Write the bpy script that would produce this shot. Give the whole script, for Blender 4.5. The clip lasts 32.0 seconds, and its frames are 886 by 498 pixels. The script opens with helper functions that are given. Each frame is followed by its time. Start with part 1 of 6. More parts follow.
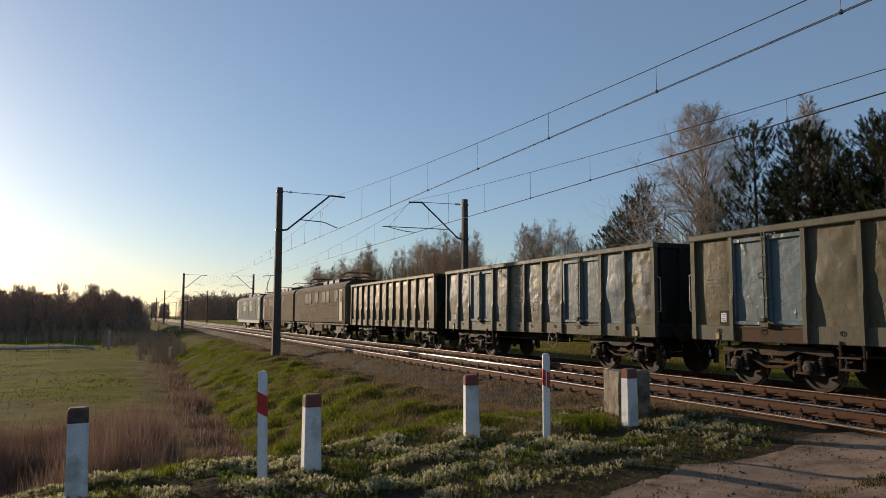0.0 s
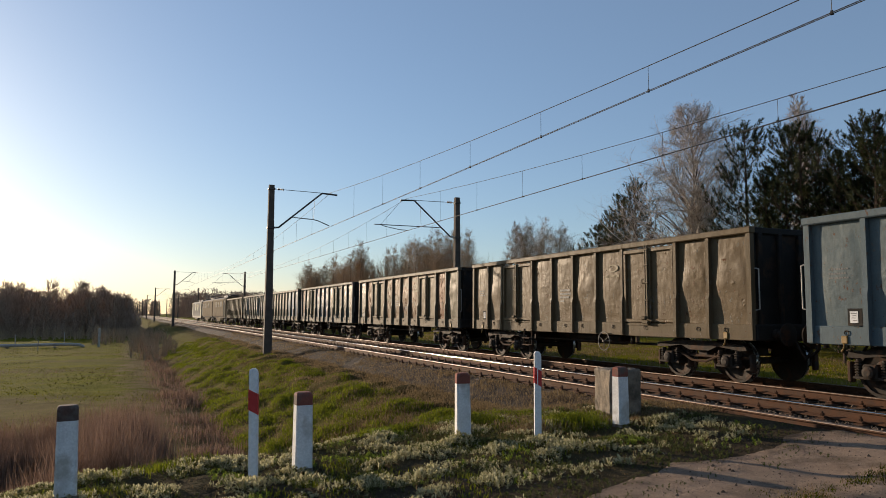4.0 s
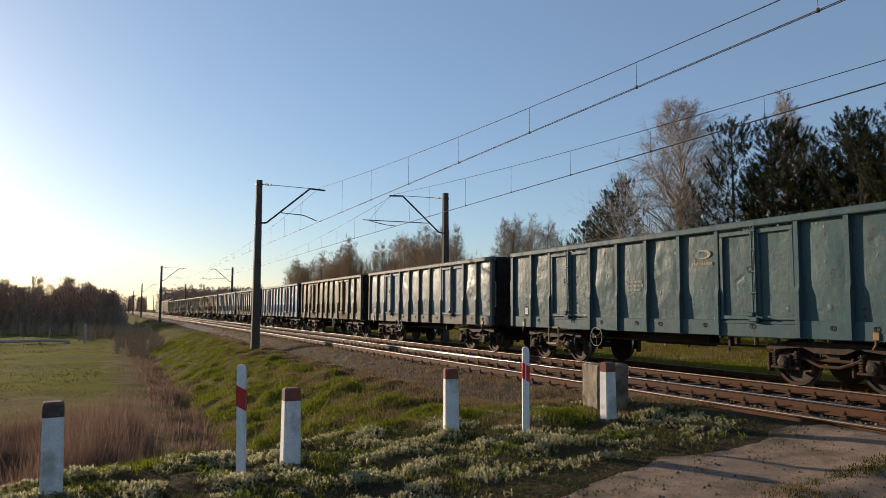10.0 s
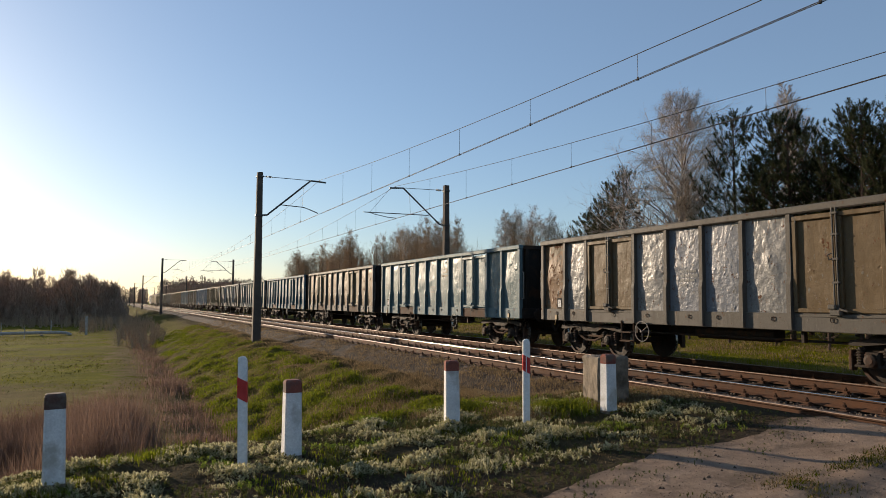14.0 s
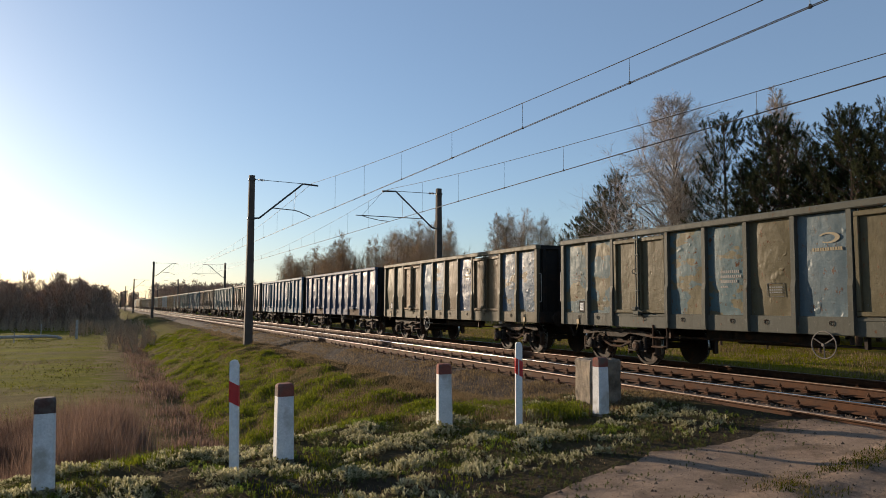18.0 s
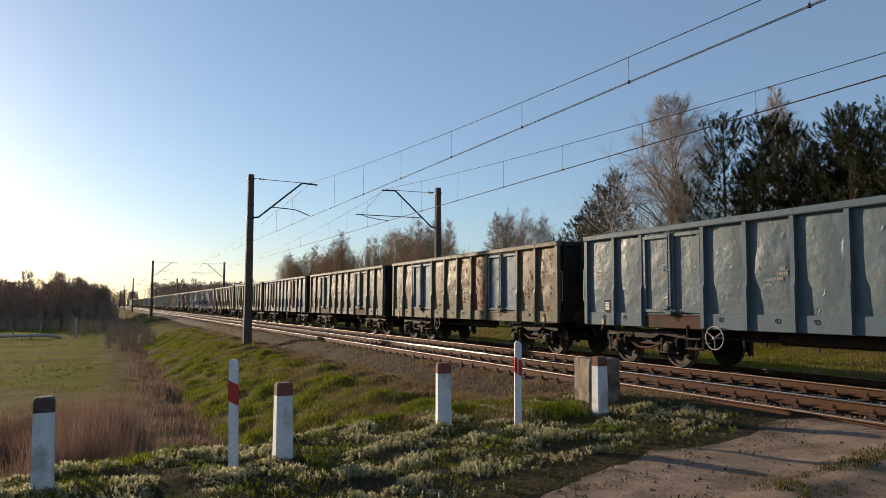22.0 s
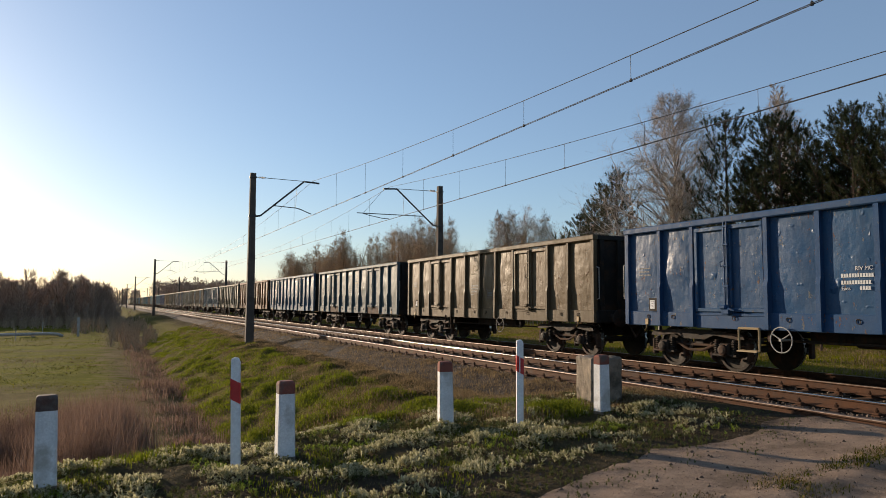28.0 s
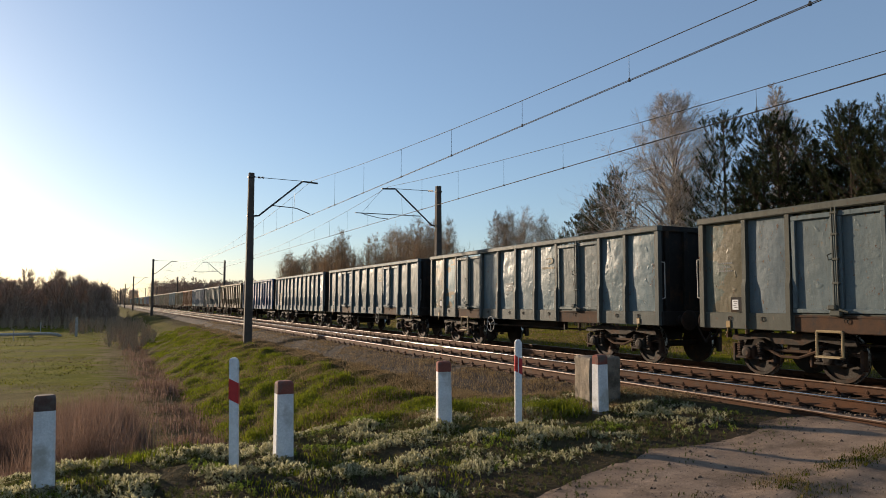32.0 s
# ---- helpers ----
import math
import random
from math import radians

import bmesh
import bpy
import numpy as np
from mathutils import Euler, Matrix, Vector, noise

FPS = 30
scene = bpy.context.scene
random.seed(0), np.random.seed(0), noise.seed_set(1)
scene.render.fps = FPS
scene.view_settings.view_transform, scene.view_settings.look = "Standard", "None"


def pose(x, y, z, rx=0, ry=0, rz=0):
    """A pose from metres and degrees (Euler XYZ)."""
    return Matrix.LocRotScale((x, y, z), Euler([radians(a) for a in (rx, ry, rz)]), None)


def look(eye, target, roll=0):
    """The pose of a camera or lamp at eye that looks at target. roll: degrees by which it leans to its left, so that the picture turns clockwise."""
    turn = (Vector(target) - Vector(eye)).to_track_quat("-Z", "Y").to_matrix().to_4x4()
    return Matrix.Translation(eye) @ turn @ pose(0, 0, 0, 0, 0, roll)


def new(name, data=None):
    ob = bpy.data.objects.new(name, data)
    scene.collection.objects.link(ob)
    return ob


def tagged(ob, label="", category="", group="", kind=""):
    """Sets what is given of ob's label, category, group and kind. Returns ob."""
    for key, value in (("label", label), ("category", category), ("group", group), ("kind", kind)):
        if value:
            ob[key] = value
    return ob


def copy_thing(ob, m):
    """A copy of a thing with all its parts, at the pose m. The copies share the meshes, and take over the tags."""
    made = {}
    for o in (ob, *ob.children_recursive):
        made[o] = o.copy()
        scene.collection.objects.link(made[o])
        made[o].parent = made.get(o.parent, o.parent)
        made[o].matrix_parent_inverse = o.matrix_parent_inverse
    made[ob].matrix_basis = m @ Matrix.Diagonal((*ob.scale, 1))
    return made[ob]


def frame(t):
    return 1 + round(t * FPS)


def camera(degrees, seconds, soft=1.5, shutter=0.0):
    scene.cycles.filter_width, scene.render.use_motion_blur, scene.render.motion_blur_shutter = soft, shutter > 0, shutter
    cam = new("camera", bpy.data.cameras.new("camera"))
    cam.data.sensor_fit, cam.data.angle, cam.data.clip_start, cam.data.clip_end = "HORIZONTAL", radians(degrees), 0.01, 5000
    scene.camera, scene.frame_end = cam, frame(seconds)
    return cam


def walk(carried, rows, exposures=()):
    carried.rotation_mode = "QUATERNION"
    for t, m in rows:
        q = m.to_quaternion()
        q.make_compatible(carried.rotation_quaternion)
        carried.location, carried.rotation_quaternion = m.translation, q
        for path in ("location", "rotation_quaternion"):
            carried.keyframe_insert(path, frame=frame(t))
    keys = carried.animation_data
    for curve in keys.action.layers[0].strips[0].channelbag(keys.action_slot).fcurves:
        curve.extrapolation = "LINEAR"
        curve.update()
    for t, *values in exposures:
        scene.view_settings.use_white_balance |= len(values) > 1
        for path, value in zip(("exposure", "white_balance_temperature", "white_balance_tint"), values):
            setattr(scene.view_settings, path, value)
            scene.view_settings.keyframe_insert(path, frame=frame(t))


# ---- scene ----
# The camera stands beside a level crossing; +y is the way the railway runs, x = 0 is the camera.
EYE = Vector((0, 0, 1.339))
cam = camera(63.6, 32.0, soft=0.9, shutter=0.0)


def aim(turn, tilt, roll):
    """Pose of the camera from its turn to the right of the track's line, its tilt and roll, in degrees."""
    a, b = radians(turn), radians(tilt)
    way = Vector((math.sin(a) * math.cos(b), math.cos(a) * math.cos(b), math.sin(b)))
    return look(EYE, EYE + way, roll)


walk(cam, [(t, aim(a, b, c)) for t, a, b, c in (
    (0.0, 23.136, 5.403, 0.134), (0.5, 23.083, 5.545, 0.154), (1.0, 23.174, 5.602, 0.176), (1.5, 23.375, 5.527, 0.219),
    (2.0, 23.409, 5.477, 0.241), (2.5, 23.409, 5.414, 0.264), (3.0, 23.501, 5.386, 0.274), (3.5, 23.648, 5.333, 0.274),
    (5.5, 24.174, 5.057, 0.265), (6.0, 24.341, 5.05, 0.267), (6.5, 24.418, 5.121, 0.265), (7.0, 24.528, 5.252, 0.262),
    (7.5, 24.602, 5.246, 0.257), (8.0, 24.662, 5.244, 0.261), (8.5, 24.726, 5.185, 0.249), (9.0, 24.792, 5.062, 0.238),
    (9.5, 24.777, 4.975, 0.234), (10.0, 24.706, 4.913, 0.238), (10.5, 24.639, 4.841, 0.231), (11.0, 24.497, 4.719, 0.25),
    (11.5, 24.442, 4.636, 0.257), (12.0, 24.452, 4.533, 0.266), (12.5, 24.562, 4.44, 0.273), (13.0, 24.623, 4.311, 0.266),
    (13.5, 24.667, 4.322, 0.25), (14.0, 24.651, 4.286, 0.239), (14.5, 24.681, 4.225, 0.222), (16.5, 25.053, 4.365, 0.2),
    (17.0, 25.154, 4.41, 0.197), (17.5, 25.28, 4.487, 0.193), (18.0, 25.255, 4.547, 0.188), (18.5, 25.154, 4.568, 0.184),
    (19.0, 25.166, 4.561, 0.183), (19.5, 25.216, 4.545, 0.18), (20.0, 25.226, 4.492, 0.176), (20.5, 25.231, 4.492, 0.181),
    (21.0, 25.29, 4.491, 0.192), (21.5, 25.325, 4.486, 0.195), (22.0, 25.314, 4.484, 0.199), (22.5, 25.338, 4.486, 0.2),
    (23.0, 25.333, 4.487, 0.198), (23.5, 25.309, 4.487, 0.197), (24.0, 25.286, 4.419, 0.196), (24.5, 25.196, 4.479, 0.193),
    (25.0, 25.078, 4.453, 0.196), (25.5, 25.095, 4.422, 0.197), (27.5, 25.214, 4.354, 0.192), (28.0, 25.165, 4.359, 0.191),
    (28.5, 25.164, 4.358, 0.191), (29.0, 25.219, 4.358, 0.185), (29.5, 25.272, 4.352, 0.177), (30.0, 25.283, 4.346, 0.177),
    (30.5, 25.342, 4.364, 0.175), (31.0, 25.346, 4.356, 0.173), (31.5, 25.346, 4.351, 0.172), (32.0, 25.288, 4.352, 0.182))], exposures=[(0.0, 0.18, 6500, 13), (3.0, 0.32, 6500, 13), (6.0, 0.4, 6500, 13), (13.0, 0.45, 6500, 13), (20.0, 0.48, 6500, 13), (32.0, 0.49, 6500, 13)])

# ---- light ----
SUN_AZ, SUN_EL = 23.0, 11.5  # degrees to the left of the track's line; above the horizon
world = bpy.data.worlds.new("sky")
scene.world = world
world.use_nodes = True
wn = world.node_tree
sky = wn.nodes.new("ShaderNodeTexSky")
sky.sky_type, sky.sun_disc = "NISHITA", False
sky.sun_elevation, sky.sun_rotation = radians(SUN_EL), radians(-SUN_AZ)
sky.air_density, sky.dust_density, sky.ozone_density = 1.0, 0.5, 3.0
# a thin even haze over the clear sky
haze = wn.nodes.new("ShaderNodeMix")
haze.data_type = "RGBA"
haze.inputs[0].default_value = 0.28
haze.inputs[7].default_value = (2.35, 3.15, 4.2, 1)
wn.links.new(sky.outputs[0], haze.inputs[6])
wn.links.new(haze.outputs[2], wn.nodes["Background"].inputs[0])
wn.nodes["Background"].inputs[1].default_value = 0.11
sun = new("sun", bpy.data.lights.new("sun", "SUN"))
sun.data.energy, sun.data.angle, sun.data.color = 5.0, radians(0.6), (1.0, 0.8, 0.57)
e, a = radians(SUN_EL), radians(SUN_AZ)
sun.matrix_world = look((0, 0, 30), Vector((0, 0, 30)) - Vector((-math.sin(a) * math.cos(e), math.cos(a) * math.cos(e), math.sin(e))))

# ---- materials ----
def material(name):
    m = bpy.data.materials.new(name)
    m.use_nodes = True
    return m, m.node_tree.nodes, m.node_tree.links, m.node_tree.nodes["Principled BSDF"]


def rgb(c):
    return (c[0], c[1], c[2], 1.0)


def coords(n, l, scale=(1, 1, 1), spread=0.0, world_space=False):
    """A coordinate in metres; spread shifts it from object to object."""
    if world_space:
        src = n.new("ShaderNodeNewGeometry").outputs["Position"]
    else:
        src = n.new("ShaderNodeTexCoord").outputs["Object"]
    mp = n.new("ShaderNodeMapping")
    mp.inputs["Scale"].default_value = scale
    l.new(src, mp.inputs["Vector"])
    if spread:
        info = n.new("ShaderNodeObjectInfo")
        mul = n.new("ShaderNodeMath")
        mul.operation = "MULTIPLY"
        mul.inputs[1].default_value = spread
        l.new(info.outputs["Random"], mul.inputs[0])
        l.new(mul.outputs[0], mp.inputs["Location"])
    return mp.outputs[0]


def noisy(n, l, vec, scale, detail=4.0, rough=0.6, lo=0.3, hi=0.7):
    """Noise stretched from lo..hi to 0..1."""
    t = n.new("ShaderNodeTexNoise")
    t.inputs["Scale"].default_value, t.inputs["Detail"].default_value, t.inputs["Roughness"].default_value = scale, detail, rough
    l.new(vec, t.inputs["Vector"])
    r = n.new("ShaderNodeMapRange")
    r.inputs["From Min"].default_value, r.inputs["From Max"].default_value = lo, hi
    l.new(t.outputs["Fac"], r.inputs["Value"])
    return r.outputs[0]


def blend(n, l, fac, a, b):
    mx = n.new("ShaderNodeMix")
    mx.data_type = "RGBA"
    if isinstance(fac, float):
        mx.inputs[0].default_value = fac
    else:
        l.new(fac, mx.inputs[0])
    for sock, v in ((mx.inputs[6], a), (mx.inputs[7], b)):
        if isinstance(v, tuple):
            sock.default_value = rgb(v)
        else:
            l.new(v, sock)
    return mx.outputs[2]


def math_node(n, l, op, a, b=0.5):
    mt = n.new("ShaderNodeMath")
    mt.operation = op
    for sock, v in ((mt.inputs[0], a), (mt.inputs[1], b)):
        if isinstance(v, (int, float)):
            sock.default_value = v
        else:
            l.new(v, sock)
    return mt.outputs[0]


def relief(n, l, b, height, strength, distance):
    bp = n.new("ShaderNodeBump")
    bp.inputs["Strength"].default_value, bp.inputs["Distance"].default_value = strength, distance
    l.new(height, bp.inputs["Height"])
    l.new(bp.outputs[0], b.inputs["Normal"])


def surface(name, dark, light, scale=6.0, fine=60.0, rough=0.8, metal=0.0, bump=0.3, depth=0.01, spread=11.0, stain=None, world_space=False, rand=0.0, spec=None):
    """A two-scale surface: broad patches between two colours, fine grain, optional stain colour, relief."""
    m, n, l, b = material(name)
    v = coords(n, l, spread=spread, world_space=world_space)
    big, small = noisy(n, l, v, scale), noisy(n, l, v, fine, 3.0)
    c = blend(n, l, big, dark, light)
    c = blend(n, l, math_node(n, l, "MULTIPLY", small, 0.35), c, tuple(x * 0.45 for x in dark))
    if stain:
        c = blend(n, l, noisy(n, l, v, scale * 0.37, 5.0, 0.65, 0.52, 0.62), c, stain)
    if rand:
        info = n.new("ShaderNodeObjectInfo")
        hs = n.new("ShaderNodeHueSaturation")
        r = n.new("ShaderNodeMapRange")
        r.inputs["To Min"].default_value, r.inputs["To Max"].default_value = 1 - rand, 1 + rand
        l.new(info.outputs["Random"], r.inputs["Value"])
        l.new(r.outputs[0], hs.inputs["Value"])
        l.new(c, hs.inputs["Color"])
        c = hs.outputs[0]
    l.new(c, b.inputs["Base Color"])
    rr = n.new("ShaderNodeMapRange")
    rr.inputs["To Min"].default_value, rr.inputs["To Max"].default_value = max(0.05, rough - 0.12), min(1.0, rough + 0.1)
    l.new(big, rr.inputs["Value"])
    l.new(rr.outputs[0], b.inputs["Roughness"])
    b.inputs["Metallic"].default_value = metal
    b.inputs["Specular IOR Level"].default_value = spec if spec is not None else 0.2 if rough > 0.7 else 0.5
    relief(n, l, b, math_node(n, l, "ADD", math_node(n, l, "MULTIPLY", big, 0.6), math_node(n, l, "MULTIPLY", small, 0.4)), bump, depth)
    return m


def leafy(name, a, c, trans=0.35, rough=0.7, spec=0.25):
    """Blades, needles and twigs: colour differs from piece to piece."""
    m, n, l, b = material(name)
    g = n.new("ShaderNodeNewGeometry")
    col = blend(n, l, g.outputs["Random Per Island"], a, c)
    l.new(col, b.inputs["Base Color"])
    b.inputs["Roughness"].default_value = rough
    b.inputs["Specular IOR Level"].default_value = spec
    if trans:
        tr = n.new("ShaderNodeBsdfTranslucent")
        l.new(col, tr.inputs[0])
        ms = n.new("ShaderNodeMixShader")
        ms.inputs[0].default_value = trans
        l.new(b.outputs[0], ms.inputs[1])
        l.new(tr.outputs[0], ms.inputs[2])
        l.new(ms.outputs[0], n["Material Output"].inputs[0])
    return m


def pick2(n, l, v):
    return noisy(n, l, v, 2.0, 2.0, 0.5, 0.45, 0.55)


def wagon_paint(name, base, alt, alt_share, rust, rust_col=(0.108, 0.05, 0.024), dirt=0.4, gloss=0.48, crumple=0.06, dents=0.2, spec=0.2, blotch=False, fade=(0.13, 0.125, 0.105)):
    """Old wagon paint: some panels repainted in a second colour, rust spots, streaks of dirt, pale scuffs, dents."""
    m, n, l, b = material(name)
    v = coords(n, l, spread=43.0)
    vs = coords(n, l, (3.0, 3.0, 0.35), 43.0)
    info = n.new("ShaderNodeObjectInfo")
    pick = math_node(n, l, "LESS_THAN", info.outputs["Random"], alt_share)
    if blotch:
        # repainted in ragged patches
        vb = coords(n, l, (1.0, 0.7, 1.5), 61.0)
        edge = 0.6 - 0.3 * alt_share
        pick = noisy(n, l, vb, 1.5, 3.0, 0.55, edge - 0.012, edge + 0.012)
    c = blend(n, l, pick, base, alt)
    mott = noisy(n, l, v, 1.3, 5.0, 0.6, 0.35, 0.7)
    c = blend(n, l, math_node(n, l, "MULTIPLY", mott, 0.2), c, fade)
    fine = noisy(n, l, v, 26.0, 4.0, 0.7, 0.35, 0.75)
    c = blend(n, l, math_node(n, l, "MULTIPLY", fine, 0.25), c, tuple(x * 0.4 for x in base))
    streak = noisy(n, l, vs, 5.0, 5.0, 0.7, 0.48, 0.8)
    c = blend(n, l, math_node(n, l, "MULTIPLY", streak, dirt), c, (0.055, 0.045, 0.035))
    spot = noisy(n, l, v, 5.2, 9.0, 0.72, 0.70 - 0.2 * rust, 0.712 - 0.2 * rust)
    c = blend(n, l, spot, c, blend(n, l, fine, rust_col, tuple(x * 0.5 for x in rust_col)))
    vf = coords(n, l, (1.0, 1.3, 0.7), 43.0)
    flake = noisy(n, l, vf, 8.5, 8.0, 0.68, 0.62 - 0.05 * rust, 0.63 - 0.05 * rust)
    c = blend(n, l, math_node(n, l, "MULTIPLY", flake, 0.8), c, blend(n, l, pick2(n, l, v), rust_col, fade))
    # small chips down to the primer, and grime that clings in specks
    chip = noisy(n, l, v, 19.0, 6.0, 0.7, 0.655, 0.675)
    c = blend(n, l, math_node(n, l, "MULTIPLY", chip, 0.75), c, tuple(x * 0.6 for x in rust_col))
    speck = noisy(n, l, vs, 30.0, 5.0, 0.75, 0.55, 0.75)
    c = blend(n, l, math_node(n, l, "MULTIPLY", speck, 0.4), c, (0.05, 0.042, 0.034))
    l.new(c, b.inputs["Base Color"])
    r = n.new("ShaderNodeMapRange")
    r.inputs["To Min"].default_value, r.inputs["To Max"].default_value = gloss, 0.9
    l.new(math_node(n, l, "MAXIMUM", spot, streak), r.inputs["Value"])
    l.new(r.outputs[0], b.inputs["Roughness"])
    dent = noisy(n, l, v, 2.6, 2.0, 0.5, 0.2, 0.8)
    small = noisy(n, l, v, 8.0, 3.0, 0.55, 0.3, 0.8)
    h = math_node(n, l, "ADD", math_node(n, l, "MULTIPLY", dent, 0.55 if crumple else 0.15), math_node(n, l, "MULTIPLY", small, crumple))
    h = math_node(n, l, "ADD", h, math_node(n, l, "MULTIPLY", math_node(n, l, "ADD", fine, flake), 0.05))
    h = math_node(n, l, "ADD", h, math_node(n, l, "MULTIPLY", spot, -0.03))
    # knocks from inside and outside: small sharp bumps, here and there
    warp = n.new("ShaderNodeTexNoise")
    warp.inputs["Scale"].default_value = 3.0
    l.new(v, warp.inputs["Vector"])
    off = n.new("ShaderNodeVectorMath")
    off.operation = "MULTIPLY_ADD"
    off.inputs[1].default_value = (0.5, 0.5, 0.5)
    l.new(warp.outputs["Color"], off.inputs[0])
    l.new(v, off.inputs[2])
    for scale, amount in ((2.1, 0.6), (4.6, 0.35)):
        vo = n.new("ShaderNodeTexVoronoi")
        vo.inputs["Scale"].default_value = scale
        l.new(off.outputs[0], vo.inputs["Vector"])
        bump = n.new("ShaderNodeMapRange")
        bump.interpolation_type = "SMOOTHSTEP"
        bump.inputs["From Min"].default_value, bump.inputs["From Max"].default_value = 0.3, 0.03
        l.new(vo.outputs["Distance"], bump.inputs["Value"])
        sep = n.new("ShaderNodeSeparateColor")
        l.new(vo.outputs["Color"], sep.inputs[0])
        some = math_node(n, l, "LESS_THAN", sep.outputs[0], dents)
        sign = math_node(n, l, "SUBTRACT", sep.outputs[1], 0.35)
        h = math_node(n, l, "ADD", h, math_node(n, l, "MULTIPLY", math_node(n, l, "MULTIPLY", bump.outputs[0], some), math_node(n, l, "MULTIPLY", sign, amount * 2.4)))
    relief(n, l, b, h, 0.6, 0.045)
    b.inputs["Specular IOR Level"].default_value = spec
    return m


IRON = surface("bogie_iron", (0.02, 0.0155, 0.0125), (0.05, 0.038, 0.029), 9, 70, 0.75, 0.0, 0.4, 0.006, stain=(0.06, 0.03, 0.017))
IRON_BROWN = surface("rusty_iron", (0.045, 0.025, 0.015), (0.1, 0.054, 0.031), 9, 70, 0.85, 0.0, 0.4, 0.006, stain=(0.04, 0.03, 0.025))
TREAD = surface("polished_steel", (0.3, 0.28, 0.26), (0.5, 0.48, 0.45), 12, 80, 0.3, 0.9, 0.1, 0.002)
RAIL_RUST = surface("rail_rust", (0.05, 0.023, 0.012), (0.115, 0.053, 0.027), 5, 90, 0.85, 0.0, 0.4, 0.004)
RAIL_HEAD = surface("rail_running_face", (0.4, 0.36, 0.32), (0.5, 0.46, 0.42), 7, 90, 0.13, 1.0, 0.0, 0.001)
RAIL_DULL = surface("rail_dull_face", (0.16, 0.11, 0.08), (0.26, 0.2, 0.16), 7, 90, 0.5, 0.6, 0.1, 0.001)
SLEEPER = surface("sleeper_wood", (0.05, 0.032, 0.024), (0.13, 0.08, 0.055), 8, 60, 0.9, 0.0, 0.5, 0.01, rand=0.3)
BALLAST = surface("ballast", (0.022, 0.015, 0.01), (0.065, 0.043, 0.028), 1.2, 24, 0.95, 0.0, 1.0, 0.05, world_space=True, spread=0)
STONE = leafy("ballast_stone", (0.05, 0.034, 0.024), (0.17, 0.125, 0.09), 0.0, 0.9)
CONCRETE = surface("mast_concrete", (0.075, 0.06, 0.05), (0.13, 0.105, 0.085), 2.5, 40, 0.9, 0.0, 0.3, 0.006)
BLOCK = surface("block_concrete", (0.13, 0.108, 0.083), (0.34, 0.28, 0.21), 4.0, 45, 0.9, 0.0, 0.7, 0.015, stain=(0.07, 0.06, 0.045))
WHITE = surface("white_paint", (0.58, 0.58, 0.57), (0.78, 0.78, 0.77), 5, 50, 0.8, 0.0, 0.5, 0.006, stain=(0.4, 0.38, 0.34))
CAP_DARK = surface("blackened_cap_paint", (0.06, 0.038, 0.033), (0.13, 0.075, 0.06), 7, 60, 0.9, 0.0, 0.4, 0.004, stain=(0.12, 0.1, 0.085))
CAP_RED = surface("faded_red_paint", (0.16, 0.055, 0.04), (0.26, 0.09, 0.065), 7, 60, 0.85, 0.0, 0.3, 0.004, stain=(0.12, 0.09, 0.075))
PLASTIC = surface("white_plastic", (0.72, 0.72, 0.71), (0.82, 0.82, 0.81), 3, 40, 0.45, 0.0, 0.05, 0.001)
REFLECT = surface("red_reflector", (0.42, 0.015, 0.02), (0.55, 0.03, 0.03), 12, 80, 0.35, 0.0, 0.05, 0.001)
WIRE = surface("oxidised_copper_wire", (0.03, 0.028, 0.026), (0.06, 0.055, 0.05), 3, 50, 0.6, 0.3, 0.0, 0.001)
STEEL = surface("weathered_steel", (0.05, 0.045, 0.042), (0.1, 0.09, 0.08), 4, 50, 0.6, 0.4, 0.1, 0.002)
PALE_POST = surface("pale_weathered_concrete", (0.3, 0.28, 0.25), (0.45, 0.43, 0.4), 4, 50, 0.85)
GLAZE = surface("glazed_insulator", (0.05, 0.025, 0.018), (0.09, 0.05, 0.035), 6, 40, 0.5, 0.0, 0.0, 0.001, spec=0.2)

